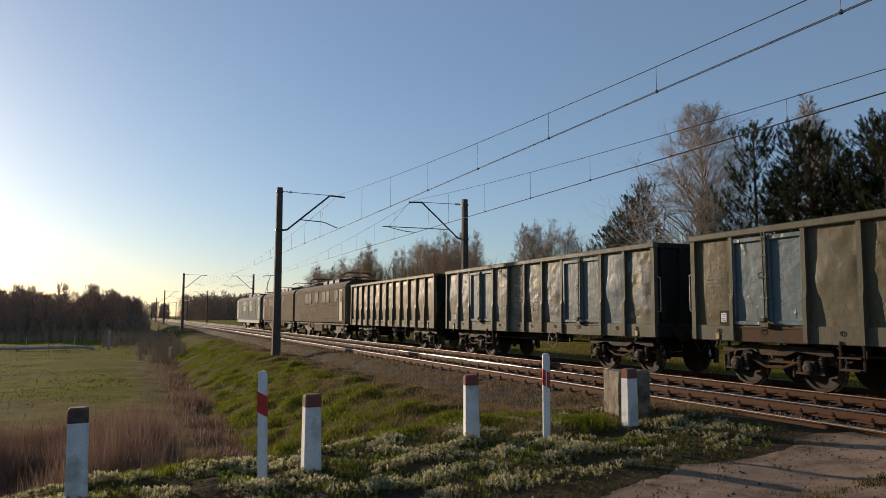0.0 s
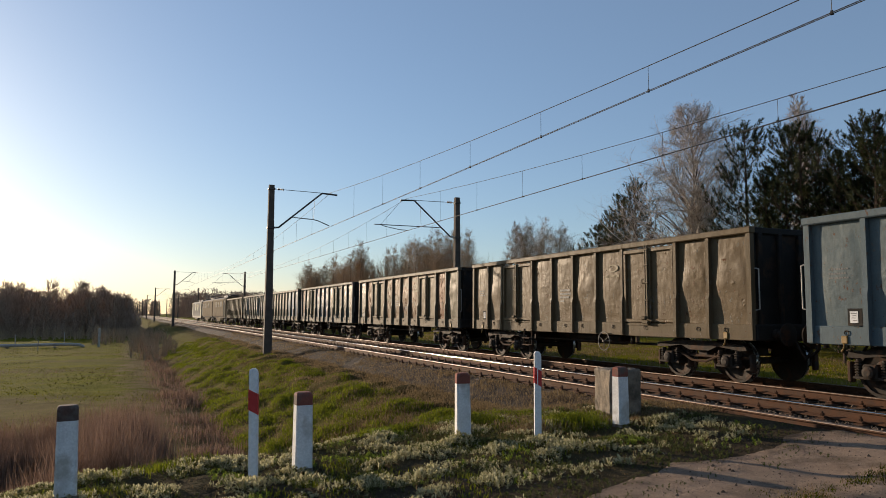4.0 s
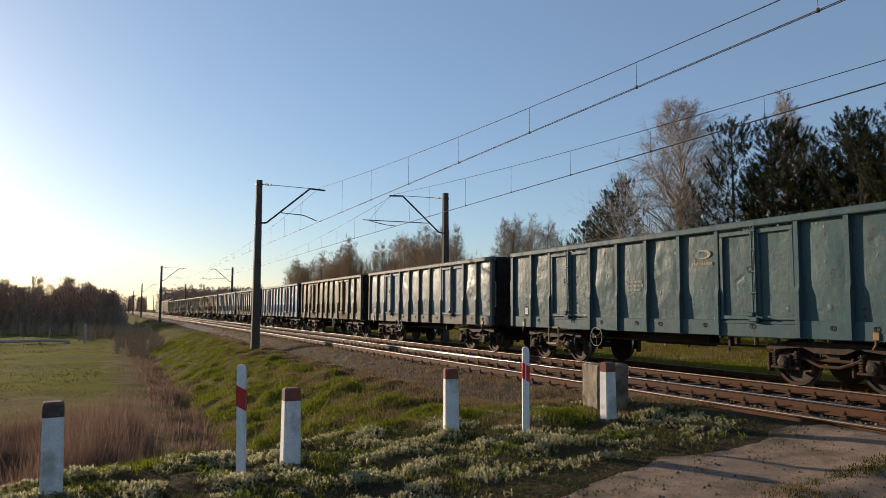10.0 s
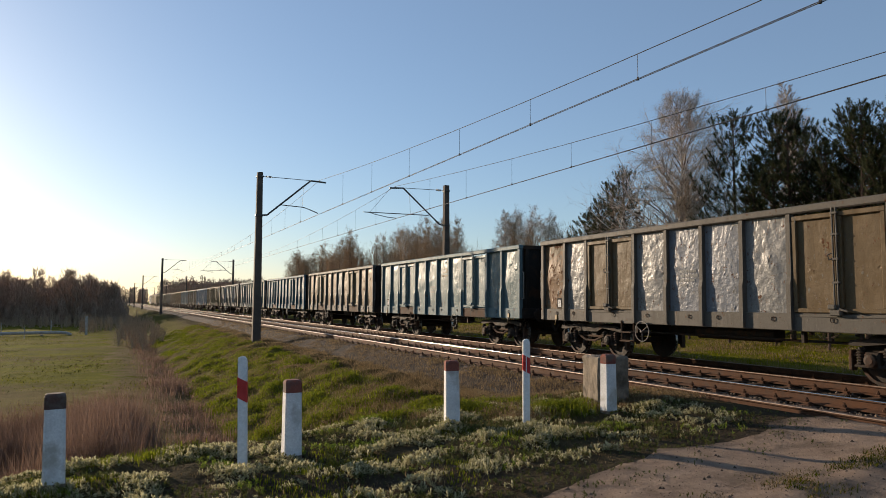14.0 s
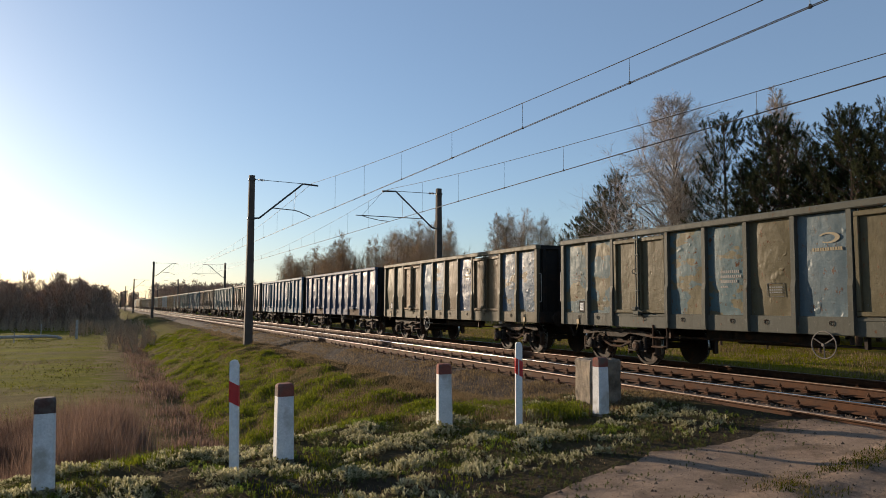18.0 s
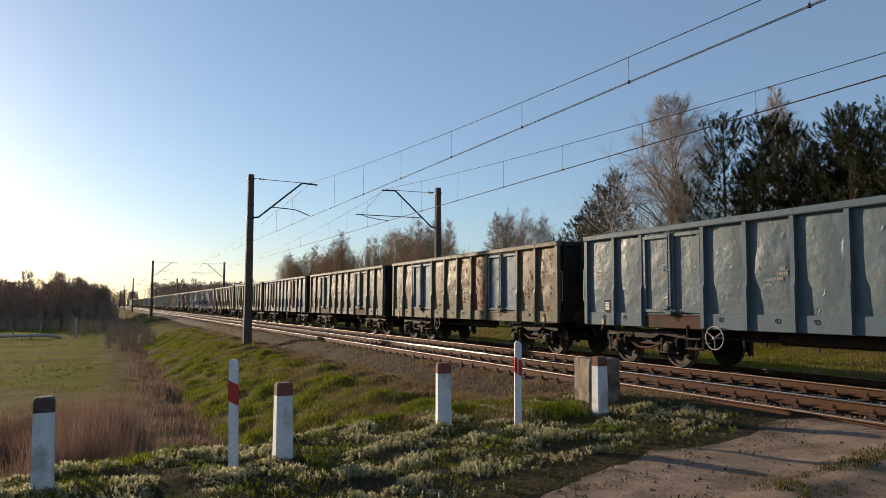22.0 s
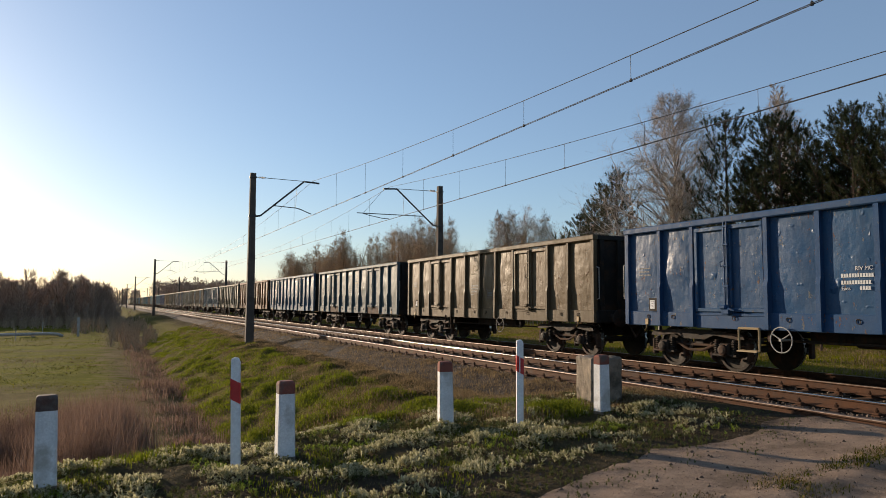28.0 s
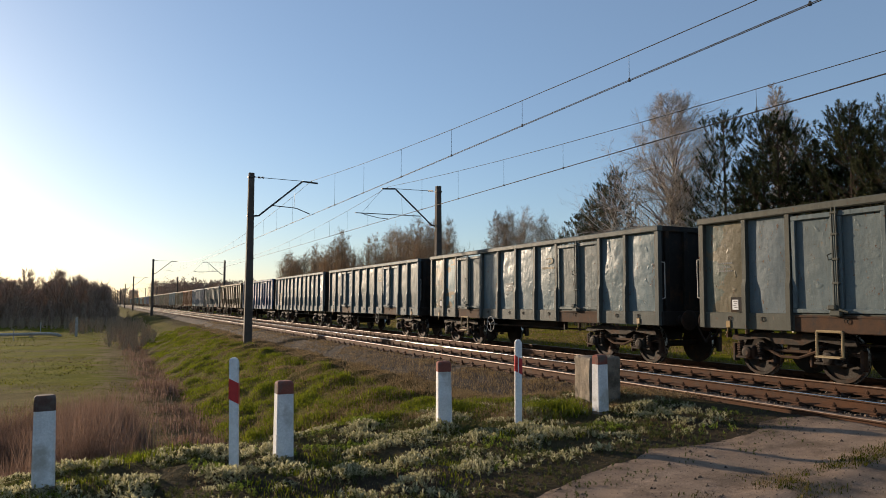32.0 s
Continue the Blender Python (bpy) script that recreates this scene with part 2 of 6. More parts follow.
# ---- mesh helpers ----
class Shape:
    """Collects vertices and faces of one mesh, with a material slot for each face."""

    def __init__(self):
        self.v, self.f, self.m, self.slot = [], [], [], 0

    def add(self, verts, faces):
        k = len(self.v)
        self.v += [tuple(p) for p in verts]
        self.f += [tuple(k + i for i in f) for f in faces]
        self.m += [self.slot] * len(faces)
        return self

    def box(self, x0, x1, y0, y1, z0, z1, c=0.0):
        """A box; c is the width of its chamfered edges."""
        if not c:
            p = [(x, y, z) for x in (x0, x1) for y in (y0, y1) for z in (z0, z1)]
            return self.add(p, [(0, 1, 3, 2), (4, 6, 7, 5), (0, 4, 5, 1), (2, 3, 7, 6), (0, 2, 6, 4), (1, 5, 7, 3)])
        mid, half = ((x0 + x1) / 2, (y0 + y1) / 2, (z0 + z1) / 2), (abs(x1 - x0) / 2, abs(y1 - y0) / 2, abs(z1 - z0) / 2)
        p, idx = [], {}
        for sx in (-1, 1):
            for sy in (-1, 1):
                for sz in (-1, 1):
                    s = (sx, sy, sz)
                    for ax in range(3):
                        idx[s, ax] = len(p)
                        p.append([mid[i] + s[i] * (half[i] if i == ax else half[i] - c) for i in range(3)])
        f = []
        for ax in range(3):
            o = [i for i in range(3) if i != ax]
            for sg in (-1, 1):
                ring = []
                for a, b in ((-1, -1), (1, -1), (1, 1), (-1, 1)):
                    s = [0, 0, 0]
                    s[ax], s[o[0]], s[o[1]] = sg, a, b
                    ring.append(idx[tuple(s), ax])
                f.append(ring)
        for ax in range(3):
            o = [i for i in range(3) if i != ax]
            for a in (-1, 1):
                for b in (-1, 1):
                    s0, s1 = [0, 0, 0], [0, 0, 0]
                    s0[o[0]], s0[o[1]], s0[ax] = a, b, -1
                    s1[o[0]], s1[o[1]], s1[ax] = a, b, 1
                    f.append((idx[tuple(s0), o[0]], idx[tuple(s1), o[0]], idx[tuple(s1), o[1]], idx[tuple(s0), o[1]]))
        for sx in (-1, 1):
            for sy in (-1, 1):
                for sz in (-1, 1):
                    f.append([idx[(sx, sy, sz), ax] for ax in range(3)])
        return self.add(p, f)

    def rod(self, a, b, r0, r1=None, n=8, caps=True):
        a, b = Vector(a), Vector(b)
        r1 = r0 if r1 is None else r1
        d = (b - a).normalized()
        u = d.orthogonal().normalized()
        w = d.cross(u)
        p = []
        for q, r in ((a, r0), (b, r1)):
            p += [q + (u * math.cos(2 * math.pi * i / n) + w * math.sin(2 * math.pi * i / n)) * r for i in range(n)]
        f = [(i, (i + 1) % n, n + (i + 1) % n, n + i) for i in range(n)]
        if caps:
            f += [tuple(reversed(range(n))), tuple(range(n, 2 * n))]
        return self.add(p, f)

    def tube(self, pts, r, n=6):
        for a, b in zip(pts[:-1], pts[1:]):
            self.rod(a, b, r, r, n)
        return self

    def lathe(self, a, axis, prof, n=20):
        """Rings (distance along axis, radius) about an axis through a."""
        a, d = Vector(a), Vector(axis).normalized()
        u = d.orthogonal().normalized()
        w = d.cross(u)
        p, f = [], []
        for s, r in prof:
            p += [a + d * s + (u * math.cos(2 * math.pi * i / n) + w * math.sin(2 * math.pi * i / n)) * r for i in range(n)]
        for k in range(len(prof) - 1):
            f += [(k * n + i, k * n + (i + 1) % n, k * n + n + (i + 1) % n, k * n + n + i) for i in range(n)]
        f += [tuple(reversed(range(n))), tuple(range(len(p) - n, len(p)))]
        return self.add(p, f)

    def ring(self, c, axis, big, small, n=24, k=6):
        c, d = Vector(c), Vector(axis).normalized()
        u = d.orthogonal().normalized()
        w = d.cross(u)
        p = []
        for i in range(n):
            o = u * math.cos(2 * math.pi * i / n) + w * math.sin(2 * math.pi * i / n)
            p += [c + o * (big + small * math.cos(2 * math.pi * j / k)) + d * small * math.sin(2 * math.pi * j / k) for j in range(k)]
        return self.add(p, [(i * k + j, i * k + (j + 1) % k, (i + 1) % n * k + (j + 1) % k, (i + 1) % n * k + j) for i in range(n) for j in range(k)])

    def prism(self, outline, axis, lo, hi):
        """A closed outline in the two other axes, drawn out along one axis (0, 1 or 2)."""
        n, o = len(outline), [i for i in range(3) if i != axis]
        p = []
        for e in (lo, hi):
            for a, b in outline:
                q = [0, 0, 0]
                q[axis], q[o[0]], q[o[1]] = e, a, b
                p.append(q)
        return self.add(p, [tuple(range(n)), tuple(reversed(range(n, 2 * n)))] + [(i, n + i, n + (i + 1) % n, (i + 1) % n) for i in range(n)])

    def grid(self, nu, nv, fn):
        p = [fn(i / nu, j / nv) for i in range(nu + 1) for j in range(nv + 1)]
        return self.add(p, [(i * (nv + 1) + j, (i + 1) * (nv + 1) + j, (i + 1) * (nv + 1) + j + 1, i * (nv + 1) + j + 1) for i in range(nu) for j in range(nv)])

    def mesh(self, name, *mats, smooth=False):
        me = bpy.data.meshes.new(name)
        me.from_pydata(self.v, [], self.f)
        for m in mats:
            me.materials.append(m)
        me.polygons.foreach_set("material_index", self.m)
        bm = bmesh.new()
        bm.from_mesh(me)
        bmesh.ops.recalc_face_normals(bm, faces=bm.faces)
        bm.to_mesh(me)
        bm.free()
        if smooth:
            me.polygons.foreach_set("use_smooth", [True] * len(me.polygons))
            me.set_sharp_from_angle(angle=radians(35))
        return me


def fast_mesh(name, verts, faces, *mats):
    """A large mesh of loose pieces, as it is."""
    me = bpy.data.meshes.new(name)
    me.from_pydata(verts, [], faces)
    for m in mats:
        me.materials.append(m)
    return me


def part(name, me, parent, label="", at=None):
    ob = new(name, me)
    ob.parent = parent
    if at is not None:
        ob.matrix_basis = at
    if label:
        tagged(ob, label)
    return ob


def thing(name, m, label, category, group="", kind=""):
    ob = new(name)
    ob.empty_display_size = 0.2
    ob.matrix_basis = m
    return tagged(ob, label, category, group, kind)

# ---- ground, road, railway ----
X_NEAR, X_FAR, Z_FAR = 8.97, 12.98, -0.088  # track centre lines; rail tops at 0 and Z_FAR
MAST_Y, MAST_STEP = 34.1, 74.8


def ease(a, b, x):
    t = min(1.0, max(0.0, (x - a) / (b - a)))
    return t * t * (3 - 2 * t)


def along(x, pairs):
    """Straight lines through (x, z) pairs."""
    for (x0, z0), (x1, z1) in zip(pairs[:-1], pairs[1:]):
        if x <= x1:
            return z0 + (z1 - z0) * max(0.0, min(1.0, (x - x0) / (x1 - x0)))
    return pairs[-1][1]


BANK = [(-30, -1.65), (0.2, -1.62), (1.6, -1.75), (2.35, -2.0), (3.0, -1.72), (5.2, -0.72), (6.3, -0.5), (7.2, -0.5), (15.0, -0.55), (17.5, -0.7), (22, -0.6), (30, -0.4)]
APPROACH = [(-12, -0.75), (-4, -0.40), (0, -0.29), (1.4, -0.28), (4, -0.225), (6.2, -0.18), (7.6, -0.05), (8.0, -0.05), (8.05, -0.5), (14.4, -0.5), (14.45, -0.12), (20, -0.4), (30, -0.4)]


def tussock(x, y):
    """Above 0 where the bank's grass grows in hummocks."""
    return noise.noise((x * 1.5, y * 1.0, 4)) + 0.4 * noise.noise((x * 3.4, y * 2.4, 5)) + 0.1


def ground_z(x, y):
    wide = 7.9 + 0.35 * max(0.0, min(4.0, x)) - 0.35 * max(0.0, -x)
    r = (1 - ease(wide, wide + 2.6, y)) * ease(-12, -7, y)
    z = along(x, BANK) * (1 - r) + along(x, APPROACH) * r
    amp = 0.05 * (1 - 0.7 * r)
    if 2.4 < x < 7.2 and y > 9:
        z += (0.21 * max(0.0, tussock(x, y)) + 0.05 * noise.noise((x * 4, y * 3, 14))) * ease(9, 11, y) * ease(2.4, 3.0, x) * (1 - ease(6.2, 7.2, x))
    if y < 11 and x < 7.4:
        z += 0.07 * (noise.noise((x * 1.9, y * 1.9, 6)) + 0.5 * noise.noise((x * 5, y * 5, 7))) * ease(0.15, 0.9, y - road_edge(x)) * (1 - ease(6.8, 7.4, x))
    if x < 6.4 or x > 16:
        z += amp * (noise.noise((x * 0.7, y * 0.7, 0)) + 0.5 * noise.noise((x * 2.1, y * 2.1, 3)))
    if x > 20 or y > 90 or x < -25:
        z += 0.25 * noise.noise((x * 0.03, y * 0.03, 9))
    return z


BED = [(6.85, -0.56), (7.3, -0.34), (7.6, -0.21), (8.1, -0.185), (8.4, -0.215), (8.97, -0.215), (9.7, -0.22), (10.4, -0.24), (10.97, -0.28), (11.6, -0.31), (12.98, -0.305), (14.3, -0.31), (14.9, -0.4), (15.6, -0.62)]


def surface_z(x, y):
    """The ground or, where it lies, the ballast."""
    z = ground_z(x, y)
    if x < 8.04 and -4 < y < road_edge(x):
        return max(z, road_z(x, y))
    return max(z, along(x, BED)) if 6.9 < x < 15.5 else z


def steps(lo, hi, fine_lo, fine_hi, d, grow=1.22):
    """Ever wider steps outside the stretch from fine_lo to fine_hi."""
    s = list(np.arange(fine_lo, fine_hi, d))
    g, q = d, s[-1]
    while q < hi:
        g *= grow
        q += g
        s.append(min(q, hi))
    g, q = d, s[0]
    while q > lo:
        g *= grow
        q -= g
        s.insert(0, max(q, lo))
    return [float(v) for v in s]


def ground_material():
    m, n, l, b = material("ground_turf")
    v = coords(n, l, world_space=True)
    sep = n.new("ShaderNodeSeparateXYZ")
    l.new(v, sep.inputs[0])
    broad, mid, fine = noisy(n, l, v, 0.12, 4, 0.6), noisy(n, l, v, 0.9, 5, 0.65), noisy(n, l, v, 14, 4, 0.7)
    green = blend(n, l, mid, (0.1, 0.104, 0.001), (0.19, 0.182, 0.003))
    dry = blend(n, l, mid, (0.12, 0.085, 0.04), (0.24, 0.175, 0.09))
    earth = blend(n, l, fine, (0.036, 0.027, 0.019), (0.09, 0.068, 0.049))

    def ramp(sock, lo, hi, blur=None):
        r = n.new("ShaderNodeMapRange")
        r.interpolation_type = "SMOOTHSTEP"
        r.inputs["From Min"].default_value, r.inputs["From Max"].default_value = lo, hi
        l.new(sock, r.inputs["Value"])
        return r.outputs[0]
    xw = math_node(n, l, "ADD", sep.outputs[0], math_node(n, l, "MULTIPLY", math_node(n, l, "SUBTRACT", mid, 0.5), 2.2))
    # turf on the meadow and the bank, dry stalks along the ditch and the ballast's shoulder
    streaks = noisy(n, l, coords(n, l, (0.1, 0.32, 1.0), world_space=True), 1.0, 5, 0.65, 0.42, 0.62)
    c = blend(n, l, math_node(n, l, "MULTIPLY", streaks, 0.6), green, blend(n, l, broad, (0.11, 0.082, 0.032), (0.17, 0.13, 0.052)))
    ditch = math_node(n, l, "MULTIPLY", ramp(xw, -0.4, 0.6), math_node(n, l, "SUBTRACT", 1.0, ramp(xw, 2.8, 3.8)))
    # the ditch's near end is coloured dark for the shadow of bank and reeds
    c = blend(n, l, math_node(n, l, "MULTIPLY", ditch, 0.85), c, blend(n, l, ramp(sep.outputs[1], 12, 20), (0.045, 0.034, 0.022), dry))
    shoulder = math_node(n, l, "MULTIPLY", ramp(xw, 4.9, 6.2), math_node(n, l, "SUBTRACT", 1.0, ramp(xw, 16.5, 18)))
    c = blend(n, l, math_node(n, l, "MULTIPLY", shoulder, 0.85), c, blend(n, l, mid, (0.024, 0.016, 0.01), (0.075, 0.049, 0.028)))
    bank = math_node(n, l, "MULTIPLY", ramp(xw, 2.6, 3.4), math_node(n, l, "SUBTRACT", 1.0, ramp(xw, 5.2, 6.0)))
    c = blend(n, l, math_node(n, l, "MULTIPLY", bank, 0.6), c, (0.1, 0.078, 0.032))
    near = math_node(n, l, "SUBTRACT", 1.0, ramp(sep.outputs[1], 6.0, 9.5))
    c = blend(n, l, math_node(n, l, "MULTIPLY", near, 0.88), c, earth)
    c = blend(n, l, math_node(n, l, "MULTIPLY", fine, 0.4), c, (0.03, 0.03, 0.014))
    worn = math_node(n, l, "SUBTRACT", 1.0, ramp(math_node(n, l, "ADD", sep.outputs[1], math_node(n, l, "MULTIPLY", broad, 12.0)), 28, 40))
    worn = math_node(n, l, "MULTIPLY", worn, math_node(n, l, "SUBTRACT", 1.0, ramp(xw, -0.5, 1.5)))
    c = blend(n, l, math_node(n, l, "MULTIPLY", math_node(n, l, "MULTIPLY", worn, ramp(sep.outputs[1], 8, 10)), 0.7), c, blend(n, l, mid, (0.1, 0.075, 0.03), (0.19, 0.145, 0.065)))
    l.new(c, b.inputs["Base Color"])
    b.inputs["Roughness"].default_value = 0.97
    b.inputs["Specular IOR Level"].default_value = 0.02
    relief(n, l, b, math_node(n, l, "ADD", mid, math_node(n, l, "MULTIPLY", fine, 0.5)), 0.9, 0.08)
    return m


def build_ground():
    xs = steps(-1500, 1500, -5, 8, 0.16)
    ys = steps(-500, 3500, 3.5, 30, 0.16, 1.07)
    ny = len(ys)
    # the subsoil lies deeper under the road
    verts = [(x, y, ground_z(x, y) - (0.08 if -25.5 < x < 7.9 and -4 < y < road_edge(x) - 0.5 else 0.0)) for x in xs for y in ys]
    faces = [(i * ny + j, (i + 1) * ny + j, (i + 1) * ny + j + 1, i * ny + j + 1) for i in range(len(xs) - 1) for j in range(ny - 1)]
    me = fast_mesh("ground", verts, faces, ground_material())
    me.polygons.foreach_set("use_smooth", [True] * len(me.polygons))
    tagged(new("ground", me), "grassy ground with a ditch and railway bank", "ground", kind="structure")


def road_edge(x):
    return max(3.7, 6.3 - 0.43 * max(0.0, 5.2 - x)) + 0.2 * noise.noise((x * 0.5, 7, 0)) + 0.14 * noise.noise((x * 1.7, 2, 0)) + 0.05 * noise.noise((x * 6, 5, 0)) + 0.35 * ease(6.6, 7.2, x)


def road_material():
    m, n, l, b = material("dusty_road")
    v = coords(n, l, world_space=True)
    broad, mid, fine = noisy(n, l, v, 0.5, 4, 0.6), noisy(n, l, v, 2.6, 5, 0.65), noisy(n, l, v, 45, 4, 0.75)
    c = blend(n, l, mid, (0.32, 0.227, 0.163), (0.53, 0.389, 0.283))
    c = blend(n, l, math_node(n, l, "MULTIPLY", broad, 0.4), c, (0.39, 0.28, 0.2))
    patch = noisy(n, l, v, 1.4, 6, 0.7, 0.5, 0.64)
    c = blend(n, l, math_node(n, l, "MULTIPLY", patch, 0.6), c, (0.13, 0.094, 0.065))
    c = blend(n, l, math_node(n, l, "MULTIPLY", fine, 0.42), c, (0.12, 0.094, 0.074))
    # soil washed over the road's edge
    pos = n.new("ShaderNodeSeparateXYZ")
    l.new(v, pos.inputs[0])
    d = math_node(n, l, "SUBTRACT", pos.outputs[1], math_node(n, l, "MULTIPLY_ADD", math_node(n, l, "MINIMUM", pos.outputs[0], 5.2), 0.43))
    d = math_node(n, l, "ADD", math_node(n, l, "SUBTRACT", d, 3.564), math_node(n, l, "MULTIPLY", math_node(n, l, "SUBTRACT", mid, 0.5), 0.9))
    wash = n.new("ShaderNodeMapRange")
    wash.interpolation_type = "SMOOTHSTEP"
    wash.inputs["From Min"].default_value, wash.inputs["From Max"].default_value = -0.7, 0.25
    l.new(d, wash.inputs["Value"])
    c = blend(n, l, math_node(n, l, "MULTIPLY", wash.outputs[0], 0.95), c, blend(n, l, fine, (0.028, 0.021, 0.015), (0.075, 0.057, 0.041)))
    l.new(c, b.inputs["Base Color"])
    b.inputs["Roughness"].default_value = 0.93
    b.inputs["Specular IOR Level"].default_value = 0.15
    relief(n, l, b, math_node(n, l, "ADD", mid, math_node(n, l, "MULTIPLY", fine, 0.8)), 1.0, 0.035)
    return m


ROAD = road_material()


def ridge_y(x):
    """The grown-over strip between the wheel tracks."""
    return 4.15 + 0.14 * (x - 4.7) + 0.06 * noise.noise((x * 1.3, 4, 0))


def ridge_z(x, y):
    return 0.05 * math.exp(-((y - ridge_y(x)) / 0.24) ** 2) * ease(4.0, 4.9, x) * (0.6 + 0.7 * noise.noise((x * 3, y * 3, 1)))


def road_z(x, y):
    e = road_edge(x) - y
    edge = ease(0, 0.5, e) * ease(-4.6, -4.0, y)
    return ground_z(x, y) - 0.03 + 0.045 * edge + 0.02 * noise.noise((x * 1.2, y * 1.2, 5)) + 0.009 * noise.noise((x * 5, y * 5, 8)) + ridge_z(x, y)


def build_road():
    verts, faces = [], []
    xs = [float(x) for x in np.arange(-26, -2, 0.5)] + [float(x) for x in np.arange(-2, 8.03, 0.1)] + [8.04]
    ny = 90
    for x in xs:
        top, low = road_edge(x), -4.6 + 0.3 * noise.noise((x * 0.6, 1, 1))
        for j in range(ny + 1):
            y = low + (top - low) * (1 - (1 - j / ny) ** 1.6)
            verts.append((x, y, road_z(x, y)))
    n1 = ny + 1
    faces = [(i * n1 + j, (i + 1) * n1 + j, (i + 1) * n1 + j + 1, i * n1 + j + 1) for i in range(len(xs) - 1) for j in range(ny)]
    me = fast_mesh("road", verts, faces, ROAD)
    me.polygons.foreach_set("use_smooth", [True] * len(me.polygons))
    road = tagged(new("road", me), "dusty worn road leading over the level crossing", "road", kind="structure")
    # crossing deck between and beside the rails
    for x0, x1, zt in ((X_NEAR - 0.66, X_NEAR + 0.66, -0.015), (X_NEAR + 0.82, X_FAR - 0.82, -0.05), (X_FAR - 0.66, X_FAR + 0.66, Z_FAR - 0.015)):
        for k in range(6):
            s = Shape().box(x0, x1, -4.2 + k * 1.55, -2.67 + k * 1.55, zt - 0.2, zt, 0.015)
            part("deck_slab", s.mesh("deck_slab", ROAD), road)


def build_ballast():
    ys = steps(-150, 900, 5, 36, 0.25, 1.12)
    prof = BED
    xs = []
    for (xa, _), (xb, _) in zip(prof[:-1], prof[1:]):
        xs += [xa + (xb - xa) * i / 3 for i in range(3)]
    xs.append(prof[-1][0])
    verts = []
    for x in xs:
        for y in ys:
            z = along(x, prof)
            if -4.4 < y < 5.6:
                z -= 0.05
            verts.append((x + 0.1 * noise.noise((y * 0.9, x, 0)) * (abs(x - 11) > 3.8), y, z + 0.025 * noise.noise((x * 5, y * 5, 0))))
    n1 = len(ys)
    faces = [(i * n1 + j, (i + 1) * n1 + j, (i + 1) * n1 + j + 1, i * n1 + j + 1) for i in range(len(xs) - 1) for j in range(n1 - 1)]
    bed = tagged(new("ballast_bed", fast_mesh("ballast_bed", verts, faces, BALLAST)), "rust-stained crushed stone ballast under two tracks", "ballast", kind="structure")
    # loose stones near the crossing
    rnd = random.Random(4)
    v, f = [], []
    octa = [(1, 0, 0), (-1, 0, 0), (0, 1, 0), (0, -1, 0), (0, 0, 1), (0, 0, -1)]
    tri = [(0, 2, 4), (2, 1, 4), (1, 3, 4), (3, 0, 4), (2, 0, 5), (1, 2, 5), (3, 1, 5), (0, 3, 5)]
    for _ in range(15000):
        y = 5.7 + 26 * rnd.random() ** 1.7
        x = rnd.uniform(8.1, 11.5) if rnd.random() < 0.85 else rnd.uniform(11.5, 15)
        r = rnd.uniform(0.018, 0.042)
        z = along(x, prof) + rnd.uniform(-0.01, 0.025)
        rot = Euler((rnd.uniform(0, 6), rnd.uniform(0, 6), rnd.uniform(0, 6))).to_matrix()
        k = len(v)
        v += [tuple(rot @ Vector((p[0] * r * rnd.uniform(0.7, 1.3), p[1] * r * rnd.uniform(0.7, 1.3), p[2] * r)) + Vector((x, y, z))) for p in octa]
        f += [(k + a, k + b, k + c) for a, b, c in tri]
    part("stones", fast_mesh("stones", v, f, STONE), bed)["kind"] = "stuff"


def rail_mesh(y0, y1):
    arc = [(0.023 + 0.013 * math.cos(a), -0.014 + 0.013 * math.sin(a)) for a in np.linspace(0, math.pi / 2, 6)]
    arc[-1] = (0.021, -0.0006)
    head = arc + [(0.0, 0.0)] + [(-x, z) for x, z in reversed(arc)]
    out = [(-0.07, -0.172), (0.07, -0.172), (0.07, -0.155), (0.012, -0.13), (0.009, -0.045), (0.036, -0.032)] + head + [(-0.036, -0.032), (-0.009, -0.045), (-0.012, -0.13), (-0.07, -0.155)]
    s = Shape()
    s.prism(out, 1, y0, y1)
    s.m = [0] * len(s.m)
    for i in range(len(out)):
        mx = (out[i][0] + out[(i + 1) % len(out)][0]) / 2
        if 6 <= i < 18 and mx < 0.026:  # worn bright on the top and on the side towards -x
            s.m[2 + i] = 1
    return s.mesh("rail", RAIL_RUST, RAIL_HEAD, smooth=True)


def sleeper_mesh():
    s = Shape().box(-1.3, 1.3, -0.12, 0.12, -0.33, -0.185, 0.02)
    s.slot = 1
    for x in (-0.7525, 0.7525):
        s.box(x - 0.19, x + 0.19, -0.075, 0.075, -0.187, -0.168, 0.006)
        for d in (-0.115, 0.115):
            s.box(x + d - 0.045, x + d + 0.045, -0.05, 0.05, -0.17, -0.135, 0.01)
            s.rod((x + d * 1.15, 0, -0.14), (x + d * 1.15, 0, -0.065), 0.019, 0.016, 6)
            s.rod((x + d * 1.15, 0, -0.125), (x + d * 1.15, 0, -0.095), 0.034, 0.034, 6)
    return s.mesh("sleeper", SLEEPER, RAIL_RUST)


